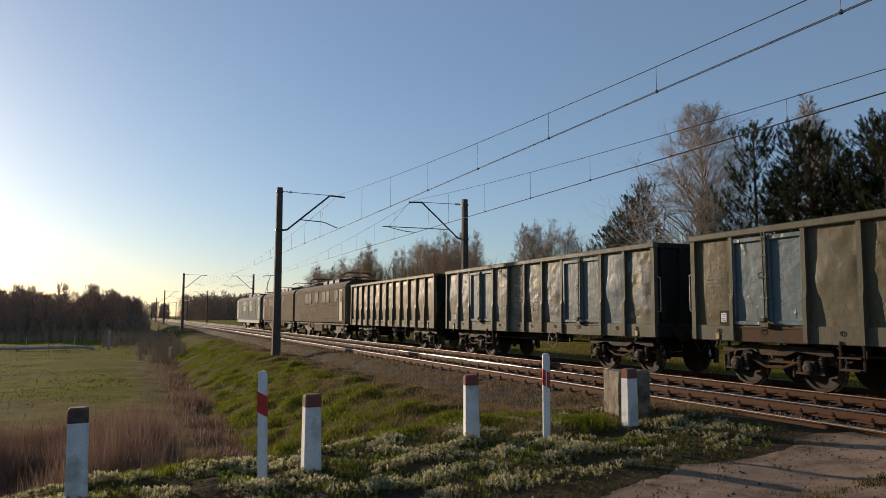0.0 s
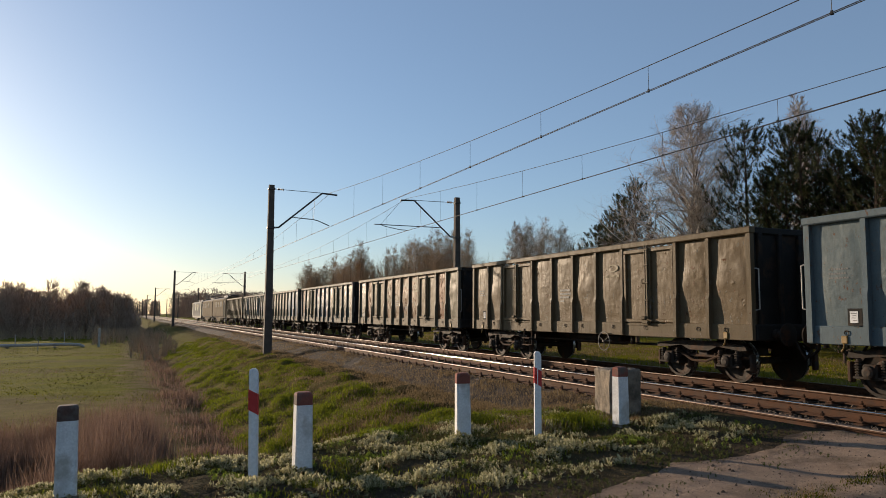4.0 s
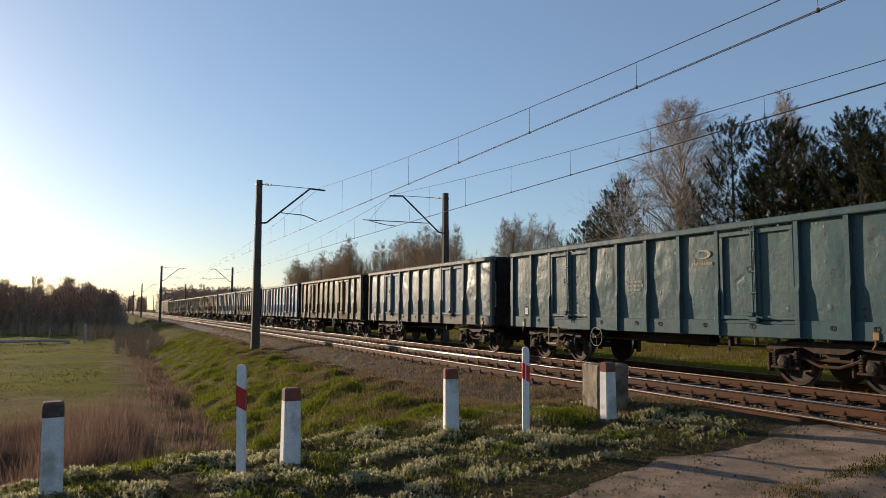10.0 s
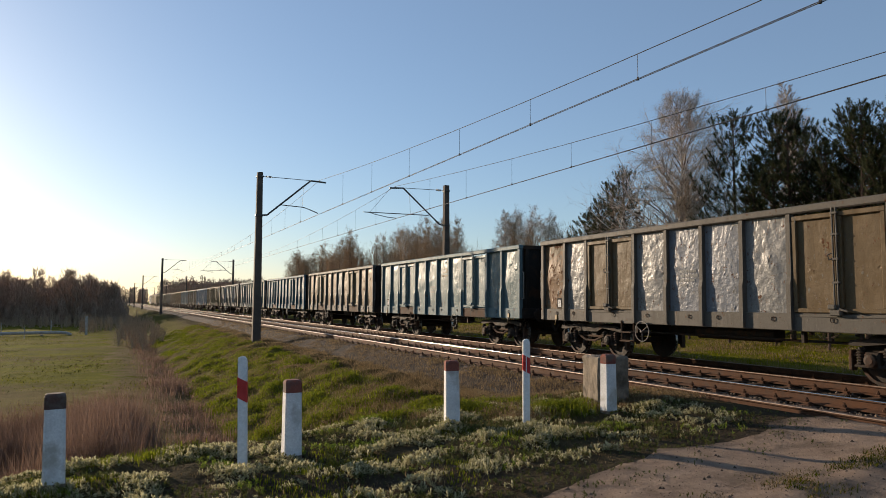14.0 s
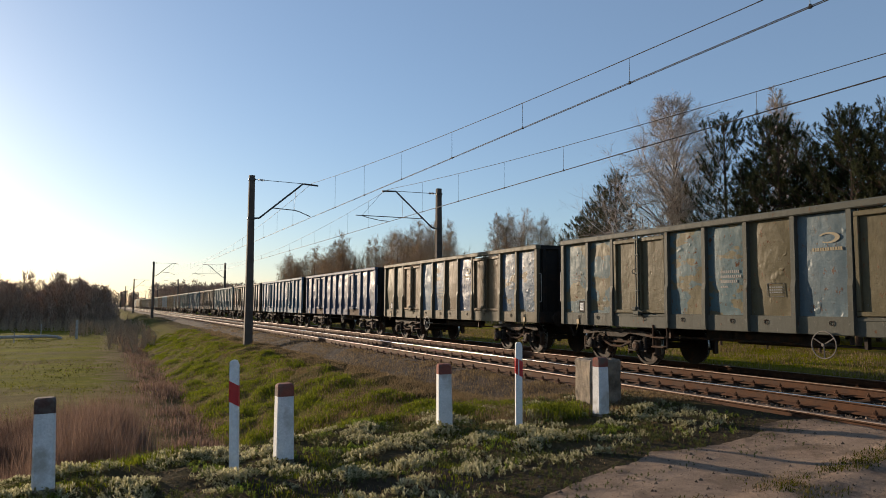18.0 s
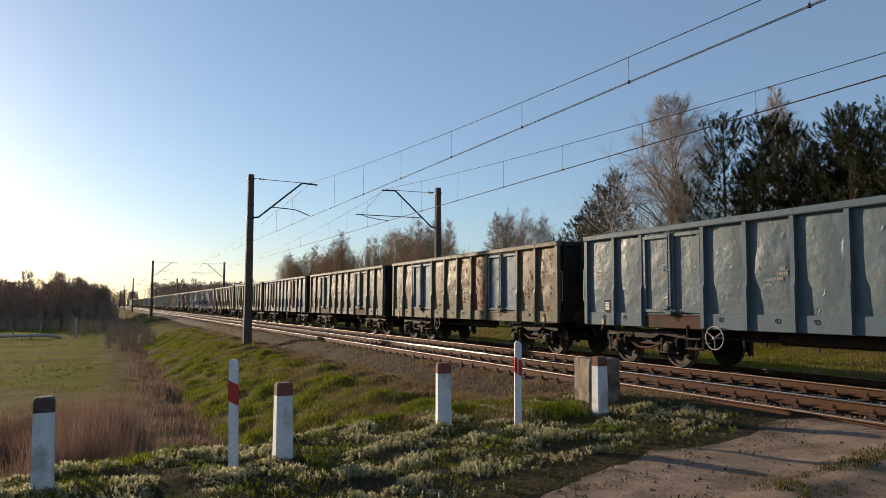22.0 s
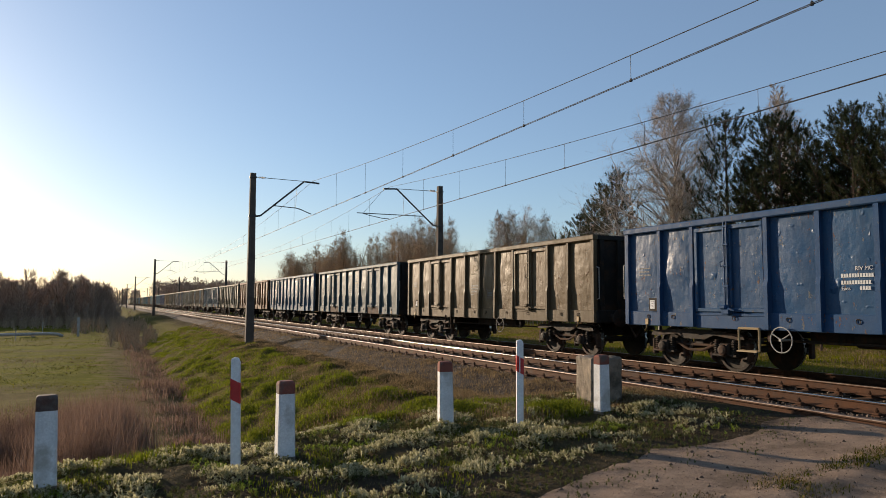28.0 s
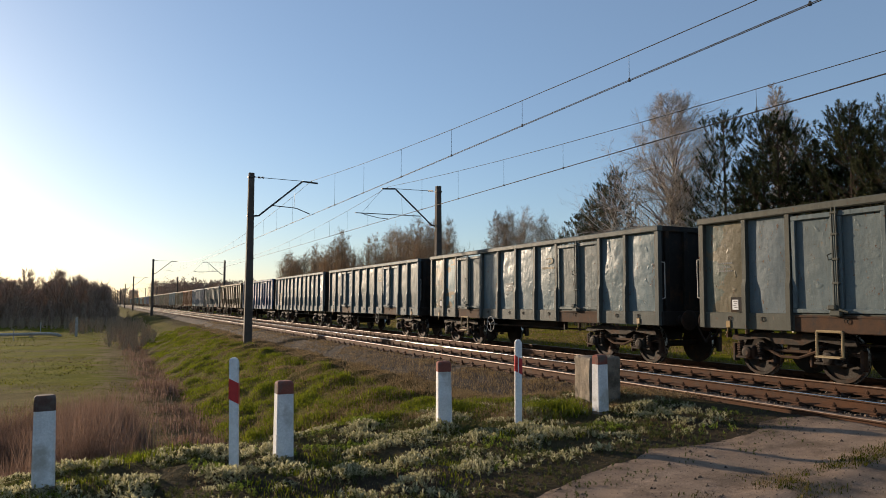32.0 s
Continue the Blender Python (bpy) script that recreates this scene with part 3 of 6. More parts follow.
def build_tracks():
    rail, far_rail, slp, dull = rail_mesh(-90, 90), rail_mesh(90, 900), sleeper_mesh(), rail_mesh(-90, 90)
    dull.materials[1] = RAIL_DULL
    for name, xc, zt in (("track_near", X_NEAR, 0.0), ("track_far", X_FAR, Z_FAR)):
        tr = thing(name, pose(xc, 0, zt), "rusty steel rails spiked to dark wooden sleepers", "railway track", kind="structure")
        for s in (-0.7525, 0.7525):
            part("rail", rail if s > 0 and xc == X_NEAR else dull, tr, at=pose(s, 0, 0))
            part("rail", far_rail, tr, at=pose(s, 0, 0))
        rnd = random.Random(2)
        for k in range(145):
            part("sleeper", slp, tr, at=pose(rnd.uniform(-0.03, 0.03), 5.85 + k * 0.6 + rnd.uniform(-0.03, 0.03), rnd.uniform(-0.012, 0.0), 0, 0, rnd.uniform(-1, 1)))
        s = Shape()
        for k in range(300):
            y = 92.9 + k * 0.6
            s.box(-1.3, 1.3, y - 0.12, y + 0.12, -0.33, -0.185)
        part("distant_sleepers", s.mesh("distant_sleepers", SLEEPER), tr)["kind"] = "stuff"


# ---- overhead line ----
def messenger_z(y, x):
    k = (y - MAST_Y) / MAST_STEP
    u = (k - math.floor(k)) * 2 - 1
    return 5.92 + 1.38 * u * u


def build_mast(side):
    """side 1: the track lies towards +x of the mast."""
    mast = thing("catenary_mast", Matrix(), "dark weathered concrete railway mast with steel cantilever", "catenary mast", "masts along the railway")
    s = Shape()
    p = [(-0.19, -0.16), (0.19, -0.16), (0.19, 0.16), (-0.19, 0.16)]
    q = [(-0.125, -0.11), (0.125, -0.11), (0.125, 0.11), (-0.125, 0.11)]
    s.add([(x, y, -1.0) for x, y in p] + [(x, y, 7.46 if side > 0 else 7.56) for x, y in q], [(3, 2, 1, 0), (4, 5, 6, 7)] + [(i, (i + 1) % 4, 4 + (i + 1) % 4, 4 + i) for i in range(4)])
    bm_me = s.mesh("pole", CONCRETE)
    part("pole", bm_me, mast)
    d = side
    part("clamp", Shape().box(-0.17, 0.17, -0.15, 0.15, 5.36, 5.46, 0.01).mesh("clamp", STEEL), mast)
    part("clamp", Shape().box(-0.16, 0.16, -0.14, 0.14, 7.22, 7.3, 0.01).mesh("clamp", STEEL), mast)
    s = Shape().tube([(0.14 * d, 0, 5.42), (0.38 * d, 0, 5.45), (2.45 * d, 0, 7.24), (3.2 * d, 0, 7.2)], 0.042, 8)
    part("cantilever", s.mesh("cantilever", STEEL), mast)
    s = Shape().tube([(0.13 * d, 0, 7.28), (2.42 * d, 0, 7.25)], 0.014, 6)
    part("tie_rod", s.mesh("tie_rod", STEEL), mast)
    s = Shape()
    for k in range(5):
        s.lathe(((0.3 + 0.06 * k) * d, 0, 7.277), (d, 0, 0), [(0, 0.03), (0.02, 0.06), (0.04, 0.03)], 10)
    part("insulator", s.mesh("insulator", GLAZE), mast)
    if side > 0:
        s = Shape().tube([(1.02 * d, 0, 5.97), (2.05 * d, 0, 5.92), (2.25 * d, 0, 5.88), (2.83 * d, 0, 5.66)], 0.022, 6)
    else:
        s = Shape().tube([(0.98 * d, 0, 5.9), (4.6 * d, 0, 5.88)], 0.022, 6).tube([(4.3 * d, 0, 5.88), (4.0 * d, 0, 5.8), (3.3 * d, 0, 5.68), (2.85 * d, 0, 5.66)], 0.018, 6)
        part("stay_wire", Shape().tube([(3.15 * d, 0, 7.19), (4.25 * d, 0, 5.9)], 0.008, 5).mesh("stay_wire", STEEL), mast)
    part("registration_arm", s.mesh("registration_arm", STEEL), mast)
    part("hanger", Shape().tube([(2.89 * d, 0, 7.2), (2.89 * d, 0, 7.3)], 0.02, 6).mesh("hanger", STEEL), mast)
    part("stay_wire", Shape().tube([(2.1 * d, 0, 6.93), (2.05 * d, 0, 5.9)], 0.008, 5).mesh("stay_wire", STEEL), mast)
    return mast


def build_overhead():
    left, right = build_mast(1), build_mast(-1)
    for k in range(-1, 9):
        y = MAST_Y + k * MAST_STEP
        for m0, x in ((left, 6.08), (right, 15.87)):
            m = pose(x, y + (0.1 if x > 10 else 0), 0, 0, 0, 0)
            if k == -1:
                m0.matrix_basis = m
            else:
                copy_thing(m0, m)
    for x in (X_NEAR, X_FAR):
        line = thing("overhead_line", pose(x, 0, 0), "thin twin contact wires hung by droppers below a messenger wire", "overhead wire", "overhead lines")
        ys = list(np.arange(MAST_Y - MAST_STEP, MAST_Y + 8 * MAST_STEP + 1, 3.74))
        me = [(0, float(y), messenger_z(y, x)) for y in ys]
        part("messenger_wire", Shape().tube(me, 0.0095, 5).mesh("messenger_wire", WIRE), line)
        for o in (-0.022, 0.022):
            part("contact_wire", Shape().tube([(o, float(ys[0]), 5.62), (o, float(ys[-1]), 5.62)], 0.008, 5).mesh("contact_wire", WIRE), line)
        for k in range(-11, 28):
            y = 10.63 + 3.9 * k if x == X_NEAR else 11.15 + 3.72 * k
            zz = messenger_z(y, x)
            if zz < 7.2:
                part("dropper", Shape().rod((0, float(y), 5.6), (0, float(y), zz), 0.005, 0.005, 5).rod((0, float(y), 5.6), (0, float(y), 5.66), 0.03, 0.02, 6).mesh("dropper", WIRE), line)


build_ground()
build_road()
build_ballast()
build_tracks()
build_overhead()

# ---- the train ----
PITCH, BODY, TOP = 14.04, 12.8, 3.26  # metres from wagon to wagon, body length, height over the rail
POSTS = [0.07, 1.2, 2.22, 4.17, 5.3, 6.4, 7.5, 8.63, 10.58, 11.6, 12.73]
HALF = BODY / 2


def panel_mesh(w, h, seed, dent):
    """A pressed side sheet that bulges and is dented; it lies in the y-z plane, outside towards -x."""
    rnd = random.Random(seed)
    hits = [(rnd.random(), rnd.random(), rnd.uniform(0.12, 0.3), rnd.uniform(-1, 1)) for _ in range(6)]
    hits += [(rnd.uniform(0.08, 0.92), rnd.random() ** 0.8, rnd.uniform(0.04, 0.08), rnd.uniform(0.15, 0.8) * rnd.choice((0.5, 0.5, -0.35))) for _ in range(int(560 * dent))]

    def at(u, t):
        d = 0.025 * math.sin(math.pi * u) * math.sin(math.pi * t)
        for a, b, r, s in hits:
            q = ((u - a) * w) ** 2 + ((t - b) * h) ** 2
            d += (min(dent, 0.024) if r > 0.1 else dent) * s * math.exp(-q / (r * r))
        d *= min(1, 8 * u, 8 * (1 - u), 8 * t, 8 * (1 - t))
        return (-d, (u - 0.5) * w, t * h)
    s = Shape().grid(20, 38, at)
    s.grid(1, 1, lambda u, t: (0.03, (u - 0.5) * w, t * h))
    return s.mesh("side_panel", PAINTS[0], smooth=True)


def words_mesh(text, size):
    """Lettering cut from the built-in font, on the near side, read from -x."""
    cu = bpy.data.curves.new("lettering", "FONT")
    cu.body, cu.size, cu.extrude = text, size, 0.002
    ob = bpy.data.objects.new("lettering", cu)
    me = bpy.data.meshes.new_from_object(ob)
    me.transform(Matrix(((0, 0, -1, 0), (-1, 0, 0, 0), (0, 1, 0, 0), (0, 0, 0, 1))))
    bpy.data.objects.remove(ob)
    me.materials.clear()
    me.materials.append(LETTER_FRESH)
    return me


def writing(y, w, h, mat=None):
    """One line of strokes, joined at the foot."""
    top, c = [], y
    while c > y - w:
        top += [(c, h), (c - 0.036, h), (c - 0.036, 0.006), (c - 0.05, 0.006)]
        c -= 0.05
    return Shape().prism([(y, 0.0)] + top + [(c, 0.0)], 0, -0.003, 0).mesh("lettering", mat or LETTER)


def wagon_meshes():
    M = {}
    M["fresh_lines"] = [(z, writing(y, w, 0.065, LETTER_FRESH)) for z, y, w in ((0.12, 0.36, 0.6), (0.0, 0.36, 0.5), (-0.1, 0.02, 0.16))]
    for k, w in (("end", 1.18), ("mid", 1.05), ("std", 1.14)):
        M[k] = [panel_mesh(w - 0.1, 1.86, hash_seed, d) for hash_seed, d in ((len(k) * 7 + 1, 0.022), (len(k) * 7 + 2, 0.035), (len(k) * 7 + 5, 0.028), (len(k) * 7 + 6, 0.01), (len(k) * 7 + 3, 0.05), (len(k) * 7 + 4, 0.06))]
    # stiffening post: deeper below
    s = Shape().prism([(0.02, 0.0), (-0.125, 0.0), (-0.13, 0.1), (-0.126, 0.85), (-0.098, 0.98), (-0.092, 2.18), (0.02, 2.18)], 1, -0.048, 0.048)
    M["post"] = s.mesh("post", PAINTS[0])
    s = Shape().prism([(0.02, 0.0), (-0.1, 0.0), (-0.09, 2.18), (0.02, 2.18)], 1, -0.06, 0.06)
    M["corner_post"] = s.mesh("corner_post", PAINTS[0])
    M["top_rail"] = Shape().box(-1.45, -1.29, -HALF - 0.02, HALF + 0.02, 3.12, 3.26, 0.02).mesh("top_rail", PAINTS[0])
    M["sill"] = Shape().box(-1.385, -1.28, -HALF, HALF, 0.93, 1.26, 0.012).mesh("sill", PAINTS[0])
    # door leaf with raised rim
    w, h = 0.89, 1.8
    s = Shape().box(-0.02, 0.02, -w / 2, w / 2, 0, h, 0.006)
    for y0, y1, z0, z1 in ((-w / 2, w / 2, 0, 0.08), (-w / 2, w / 2, h - 0.09, h), (-w / 2, -w / 2 + 0.09, 0.08, h - 0.09), (w / 2 - 0.09, w / 2, 0.08, h - 0.09)):
        s.box(-0.08, -0.015, y0, y1, z0, z1, 0.01)
    M["door"] = s.mesh("door_leaf", PAINTS[0])
    s = Shape()
    for y in (-0.038, 0.038):
        s.rod((-0.085, y, -0.04), (-0.085, y, 1.86), 0.017, 0.017, 7)
    for z in (0.02, 0.5, 0.92, 1.36, 1.74):
        s.box(-0.105, -0.04, -0.07, 0.07, z, z + 0.045, 0.01)
    s.tube([(-0.09, 0.04, 0.95), (-0.12, 0.1, 0.93), (-0.12, 0.12, 1.02), (-0.09, 0.06, 1.05)], 0.01, 6)
    s.box(-0.15, -0.05, -0.11, 0.11, -0.06, 0.05, 0.02).box(-0.17, -0.07, -0.03, 0.13, 0.05, 0.14, 0.02).rod((-0.15, -0.1, 0.06), (-0.16, -0.26, 0.02), 0.025, 0.015, 7)
    M["lock"] = s.mesh("lock_bar", IRON)
    M["door_sill"] = Shape().box(-1.392, -1.3, -0.9, 0.9, 0.92, 1.24, 0.015).box(-1.405, -1.38, -0.88, 0.88, 1.19, 1.235, 0.006).mesh("door_sill", IRON_BROWN)
    M["end_wall"] = Shape().box(-1.33, 1.33, -0.03, 0.03, 0.95, 3.2, 0.008).mesh("end_wall", PAINTS[0])
    M["end_rib"] = Shape().box(-0.06, 0.06, 0.025, 0.11, 1.24, 3.13, 0.012).mesh("rib", PAINTS[0])
    M["end_cap"] = Shape().box(-1.42, 1.42, -0.04, 0.1, 3.12, 3.25, 0.015).mesh("end_beam", PAINTS[0])
    M["end_foot"] = Shape().box(-1.36, 1.36, 0.025, 0.16, 0.93, 1.26, 0.02).mesh("end_beam", PAINTS[0])
    s = Shape().box(1.29, 1.33, -HALF + 0.06, HALF - 0.06, 0.95, 3.2)
    for y in POSTS:
        s.box(1.33, 1.43, HALF - y - 0.06, HALF - y + 0.06, 0.95, 3.15)
    s.box(1.29, 1.45, -HALF, HALF, 3.12, 3.26).box(1.29, 1.39, -HALF, HALF, 0.93, 1.26)
    M["far_side"] = s.mesh("side_wall", PAINTS[0])
    s = Shape().box(-1.28, 1.28, -HALF + 0.05, HALF - 0.05, 1.12, 1.2)
    s.box(-0.35, -0.2, -HALF, HALF, 0.9, 1.12).box(0.2, 0.35, -HALF, HALF, 0.9, 1.12)
    for y in np.linspace(-HALF + 0.4, HALF - 0.4, 9):
        s.box(-1.28, 1.28, y - 0.06, y + 0.06, 0.98, 1.12)
    s.rod((-0.5, -1.2, 0.8), (-0.5, 1.0, 0.8), 0.17, 0.17, 12).box(-0.3, 0.3, 1.4, 2.2, 0.65, 0.95, 0.03)
    s.tube([(-0.9, -3.6, 0.72), (-0.9, 3.6, 0.72)], 0.025, 6).tube([(-0.9, -3.0, 0.72), (0.3, -2.6, 0.75)], 0.02, 6)
    for y in (-2.3, 2.4):
        s.box(-1.2, -1.1, y - 0.03, y + 0.03, 0.7, 1.1)
    M["underframe"] = s.mesh("underframe", IRON)
    # bogie: pressed side frames, springs, axle boxes, brake shoes
    M["side_frame"] = Shape().prism([(-1.38, 0.7), (-1.34, 0.8), (-0.5, 0.87), (0.5, 0.87), (1.34, 0.8), (1.38, 0.7), (1.2, 0.69), (0.55, 0.76), (0.3, 0.66), (-0.3, 0.66), (-0.55, 0.76), (-1.2, 0.69)], 0, -0.05, 0.05).mesh("side_frame", IRON)
    s = Shape().box(-0.95, 0.95, -0.16, 0.16, 0.5, 0.85, 0.03).rod((0, 0, 0.8), (0, 0, 1.0), 0.22, 0.22, 12)
    M["bolster"] = s.mesh("bolster", IRON)
    s = Shape().box(-0.11, 0.1, -0.14, 0.14, 0.34, 0.6, 0.03).lathe((-0.11, 0, 0.46), (-1, 0, 0), [(0, 0.12), (0.05, 0.11), (0.07, 0.06)], 12)
    s.box(-0.09, 0.09, -0.33, 0.33, 0.33, 0.38, 0.01)
    for y in (-0.24, 0.24):
        for q in range(6):
            s.lathe((-0.02, y, 0.38 + 0.047 * q), (0, 0, 1), [(0, 0.06), (0.012, 0.078), (0.024, 0.078), (0.036, 0.06)], 9)
        s.rod((-0.02, y, 0.37), (-0.02, y, 0.68), 0.05, 0.05, 8)
    M["axle_box"] = s.mesh("axle_box", IRON)
    s = Shape().tube([(-0.12, -0.75, 0.62), (-0.14, -0.2, 0.42), (-0.14, 0.2, 0.42), (-0.12, 0.75, 0.62)], 0.03, 6).box(-0.1, 0.05, -1.44, -1.36, 0.25, 0.62, 0.02).box(-0.1, 0.05, 1.36, 1.44, 0.25, 0.62, 0.02)
    s.box(-0.06, 0.0, -1.44, 1.44, 0.5, 0.56, 0.015)
    s.box(-0.1, 0.05, -0.44, -0.37, 0.25, 0.6, 0.02).box(-0.1, 0.05, 0.37, 0.44, 0.25, 0.6, 0.02)
    M["brake_rig"] = s.mesh("brake_rigging", IRON_BROWN)
    s = Shape()
    s.rod((-0.98, 0, 0), (0.98, 0, 0), 0.075, 0.075, 10)
    for x in (-1, 1):
        a = (x * 0.683, 0, 0)
        s.lathe(a, (x, 0, 0), [(0, 0.487), (0.03, 0.487), (0.034, 0.462), (0.13, 0.457), (0.13, 0.40), (0.09, 0.385), (0.07, 0.2), (0.12, 0.13), (0.16, 0.11)], 26)
    s.m = [1 if abs(sum(abs(s.v[i][0]) for i in f) / len(f) - 0.765) < 0.05 and min(math.hypot(s.v[i][1], s.v[i][2]) for i in f) > 0.44 else 0 for f in s.f]
    M["wheelset"] = s.mesh("wheelset", IRON, TREAD, smooth=True)
    s = Shape().lathe((0, 0, 0), (0, 1, 0), [(0, 0.17), (0.02, 0.17), (0.04, 0.11), (0.3, 0.10), (0.31, 0.07), (0.5, 0.065), (0.51, 0.23), (0.535, 0.235), (0.55, 0.2)], 18)
    M["buffer"] = s.mesh("buffer", IRON, smooth=True)
    s = Shape().box(-0.06, 0.06, 0, 0.2, 0.98, 1.1, 0.02).tube([(0, 0.2, 1.05), (0, 0.38, 0.98), (0, 0.36, 0.75), (0.03, 0.2, 0.6)], 0.035, 7).tube([(0.3, 0.02, 0.95), (0.32, 0.2, 0.7), (0.3, 0.3, 0.55), (0.2, 0.36, 0.75)], 0.028, 7)
    M["coupler"] = s.mesh("coupler", IRON)
    s = Shape().ring((0, 0, 0), (1, 0, 0), 0.24, 0.0125)
    for k in range(3):
        a = 2 * math.pi * k / 3 + 0.5
        s.rod((0, 0, 0), (0, 0.24 * math.cos(a), 0.24 * math.sin(a)), 0.012, 0.012, 6)
    s.rod((-0.04, 0, 0), (0.25, 0, 0), 0.03, 0.02, 8)
    M["handwheel"] = s.mesh("handwheel", WORN_IRON)
    M["white_handwheel"] = s.mesh("handwheel", HANDLE)
    s = Shape().tube([(0, -0.25, 0.45), (0, -0.25, 0), (0, 0.25, 0), (0, 0.25, 0.45), (0, -0.25, 0.45)], 0.026, 6).box(-0.08, 0.06, -0.25, 0.25, -0.015, 0.014, 0.004)
    M["step"] = s.mesh("step", STEP_YELLOW)
    M["step_rust"] = Shape().tube([(0, -0.23, 0.5), (0, -0.23, 0), (0, 0.23, 0), (0, 0.23, 0.5)], 0.026, 6).box(-0.1, 0.06, -0.23, 0.23, 0.2, 0.23, 0.004).box(-0.1, 0.06, -0.2, 0.2, -0.015, 0.012, 0.004).mesh("step", IRON_BROWN)
    s = Shape().tube([(0, 0, 0), (-0.1, 0, 0.02), (-0.1, 0, 0.83), (0, 0, 0.85)], 0.013, 6)
    M["grab_rail"] = s.mesh("grab_rail", HANDLE)
    s = Shape().box(-0.05, 0, -0.05, 0.07, 0.02, 0.16, 0.012).tube([(-0.03, 0.03, 0.04), (-0.05, 0.02, -0.06), (-0.05, 0.07, -0.13)], 0.016, 6)
    M["rope_hook"] = s.mesh("rope_hook", HOOK_YELLOW)
    M["tie_ring"] = Shape().box(-0.012, 0, -0.05, 0.05, 0.025, 0.04, 0.004).ring((-0.012, 0, 0.0), (1, 0, 0), 0.042, 0.007, 12, 5).mesh("tie_ring", IRON)
    M["card_frame"] = Shape().box(-0.03, 0, -0.14, 0.14, -0.15, 0.15, 0.004).mesh("card_frame", SHADE_AND_DARK)
    M["card"] = Shape().box(-0.036, -0.028, -0.06, 0.09, -0.1, 0.1).mesh("card", WHITE)
    s = Shape()
    for k in range(4):
        s.box(-0.003, 0, -0.07 + 0.02 * (k % 3), 0.07 - 0.04 * (k % 2), 0.06 - 0.04 * k, 0.068 - 0.04 * k)
    M["card_text"] = s.mesh("card_print", IRON)
    # lines of writing, each a row of strokes on a thin base line
    M["marks"] = [(0.3 - 0.1 * k, writing(0.3, w, h)) for k, (w, h) in enumerate(((0.46, 0.055), (0.52, 0.055), (0.44, 0.055), (0.16, 0.04)))]
    M["small_marks"] = [(0.26 - 0.08 * k, writing(0.2, w, 0.03, LETTER_FAINT)) for k, w in enumerate((0.4, 0.34, 0.4))]
    M["table"] = Shape().ring((0, 0, 0), (1, 0, 0), 0.2, 0.006, 4, 4).mesh("lettering_frame", LETTER_FAINT)
    M["table_lines"] = [(z, writing(0.14, 0.28, 0.028, LETTER_FAINT)) for z in (0.04, -0.01, -0.06)]
    # emblem: a plain flat ring over a row of strokes
    s = Shape()
    for q in range(18):
        a, b = 0.5 + q * 0.27, 0.5 + (q + 1) * 0.27
        wd = 0.024 * math.sin(math.pi * (q + 0.5) / 18) + 0.012
        s.add([(x, (0.14 + e * wd) * math.cos(g), (0.14 + e * wd) * math.sin(g)) for x in (-0.003, 0.0) for g in (a, b) for e in (-1, 1)], [(0, 1, 3, 2), (4, 6, 7, 5), (0, 4, 5, 1), (2, 3, 7, 6), (0, 2, 6, 4), (1, 5, 7, 3)])
    M["emblem_line"] = writing(0.3, 0.6, 0.06, EMBLEM)
    M["emblem"] = s.mesh("emblem", EMBLEM)
    return M


def plain(name, c, rough=0.6, spread=5.0):
    return surface(name, tuple(x * 0.75 for x in c), c, 6, 50, rough, 0.0, 0.15, 0.003, spread)


# near-black: shade of the wagon ends put into colour; also the dark card frames
SHADE_AND_DARK = surface("shade_and_dark_paint", (0.012, 0.011, 0.01), (0.03, 0.027, 0.023), 4, 40, 0.85, 0.0, 0.3, 0.006, stain=(0.04, 0.025, 0.015))
WORN_IRON = plain("worn_handwheel_paint", (0.12, 0.105, 0.09), 0.6)
HANDLE = plain("worn_grey_paint", (0.34, 0.33, 0.3), 0.55)
STEP_YELLOW = plain("worn_cream_paint", (0.36, 0.26, 0.13), 0.6)
HOOK_YELLOW = plain("yellow_hook_paint", (0.26, 0.15, 0.03), 0.55)
LETTER = plain("faded_white_lettering", (0.22, 0.22, 0.205), 0.7)
LETTER_FAINT = plain("worn_white_lettering", (0.16, 0.165, 0.16), 0.7)
LETTER_FRESH = plain("white_lettering", (0.6, 0.62, 0.62), 0.6)
EMBLEM = plain("faded_yellow_lettering", (0.27, 0.22, 0.13), 0.7)

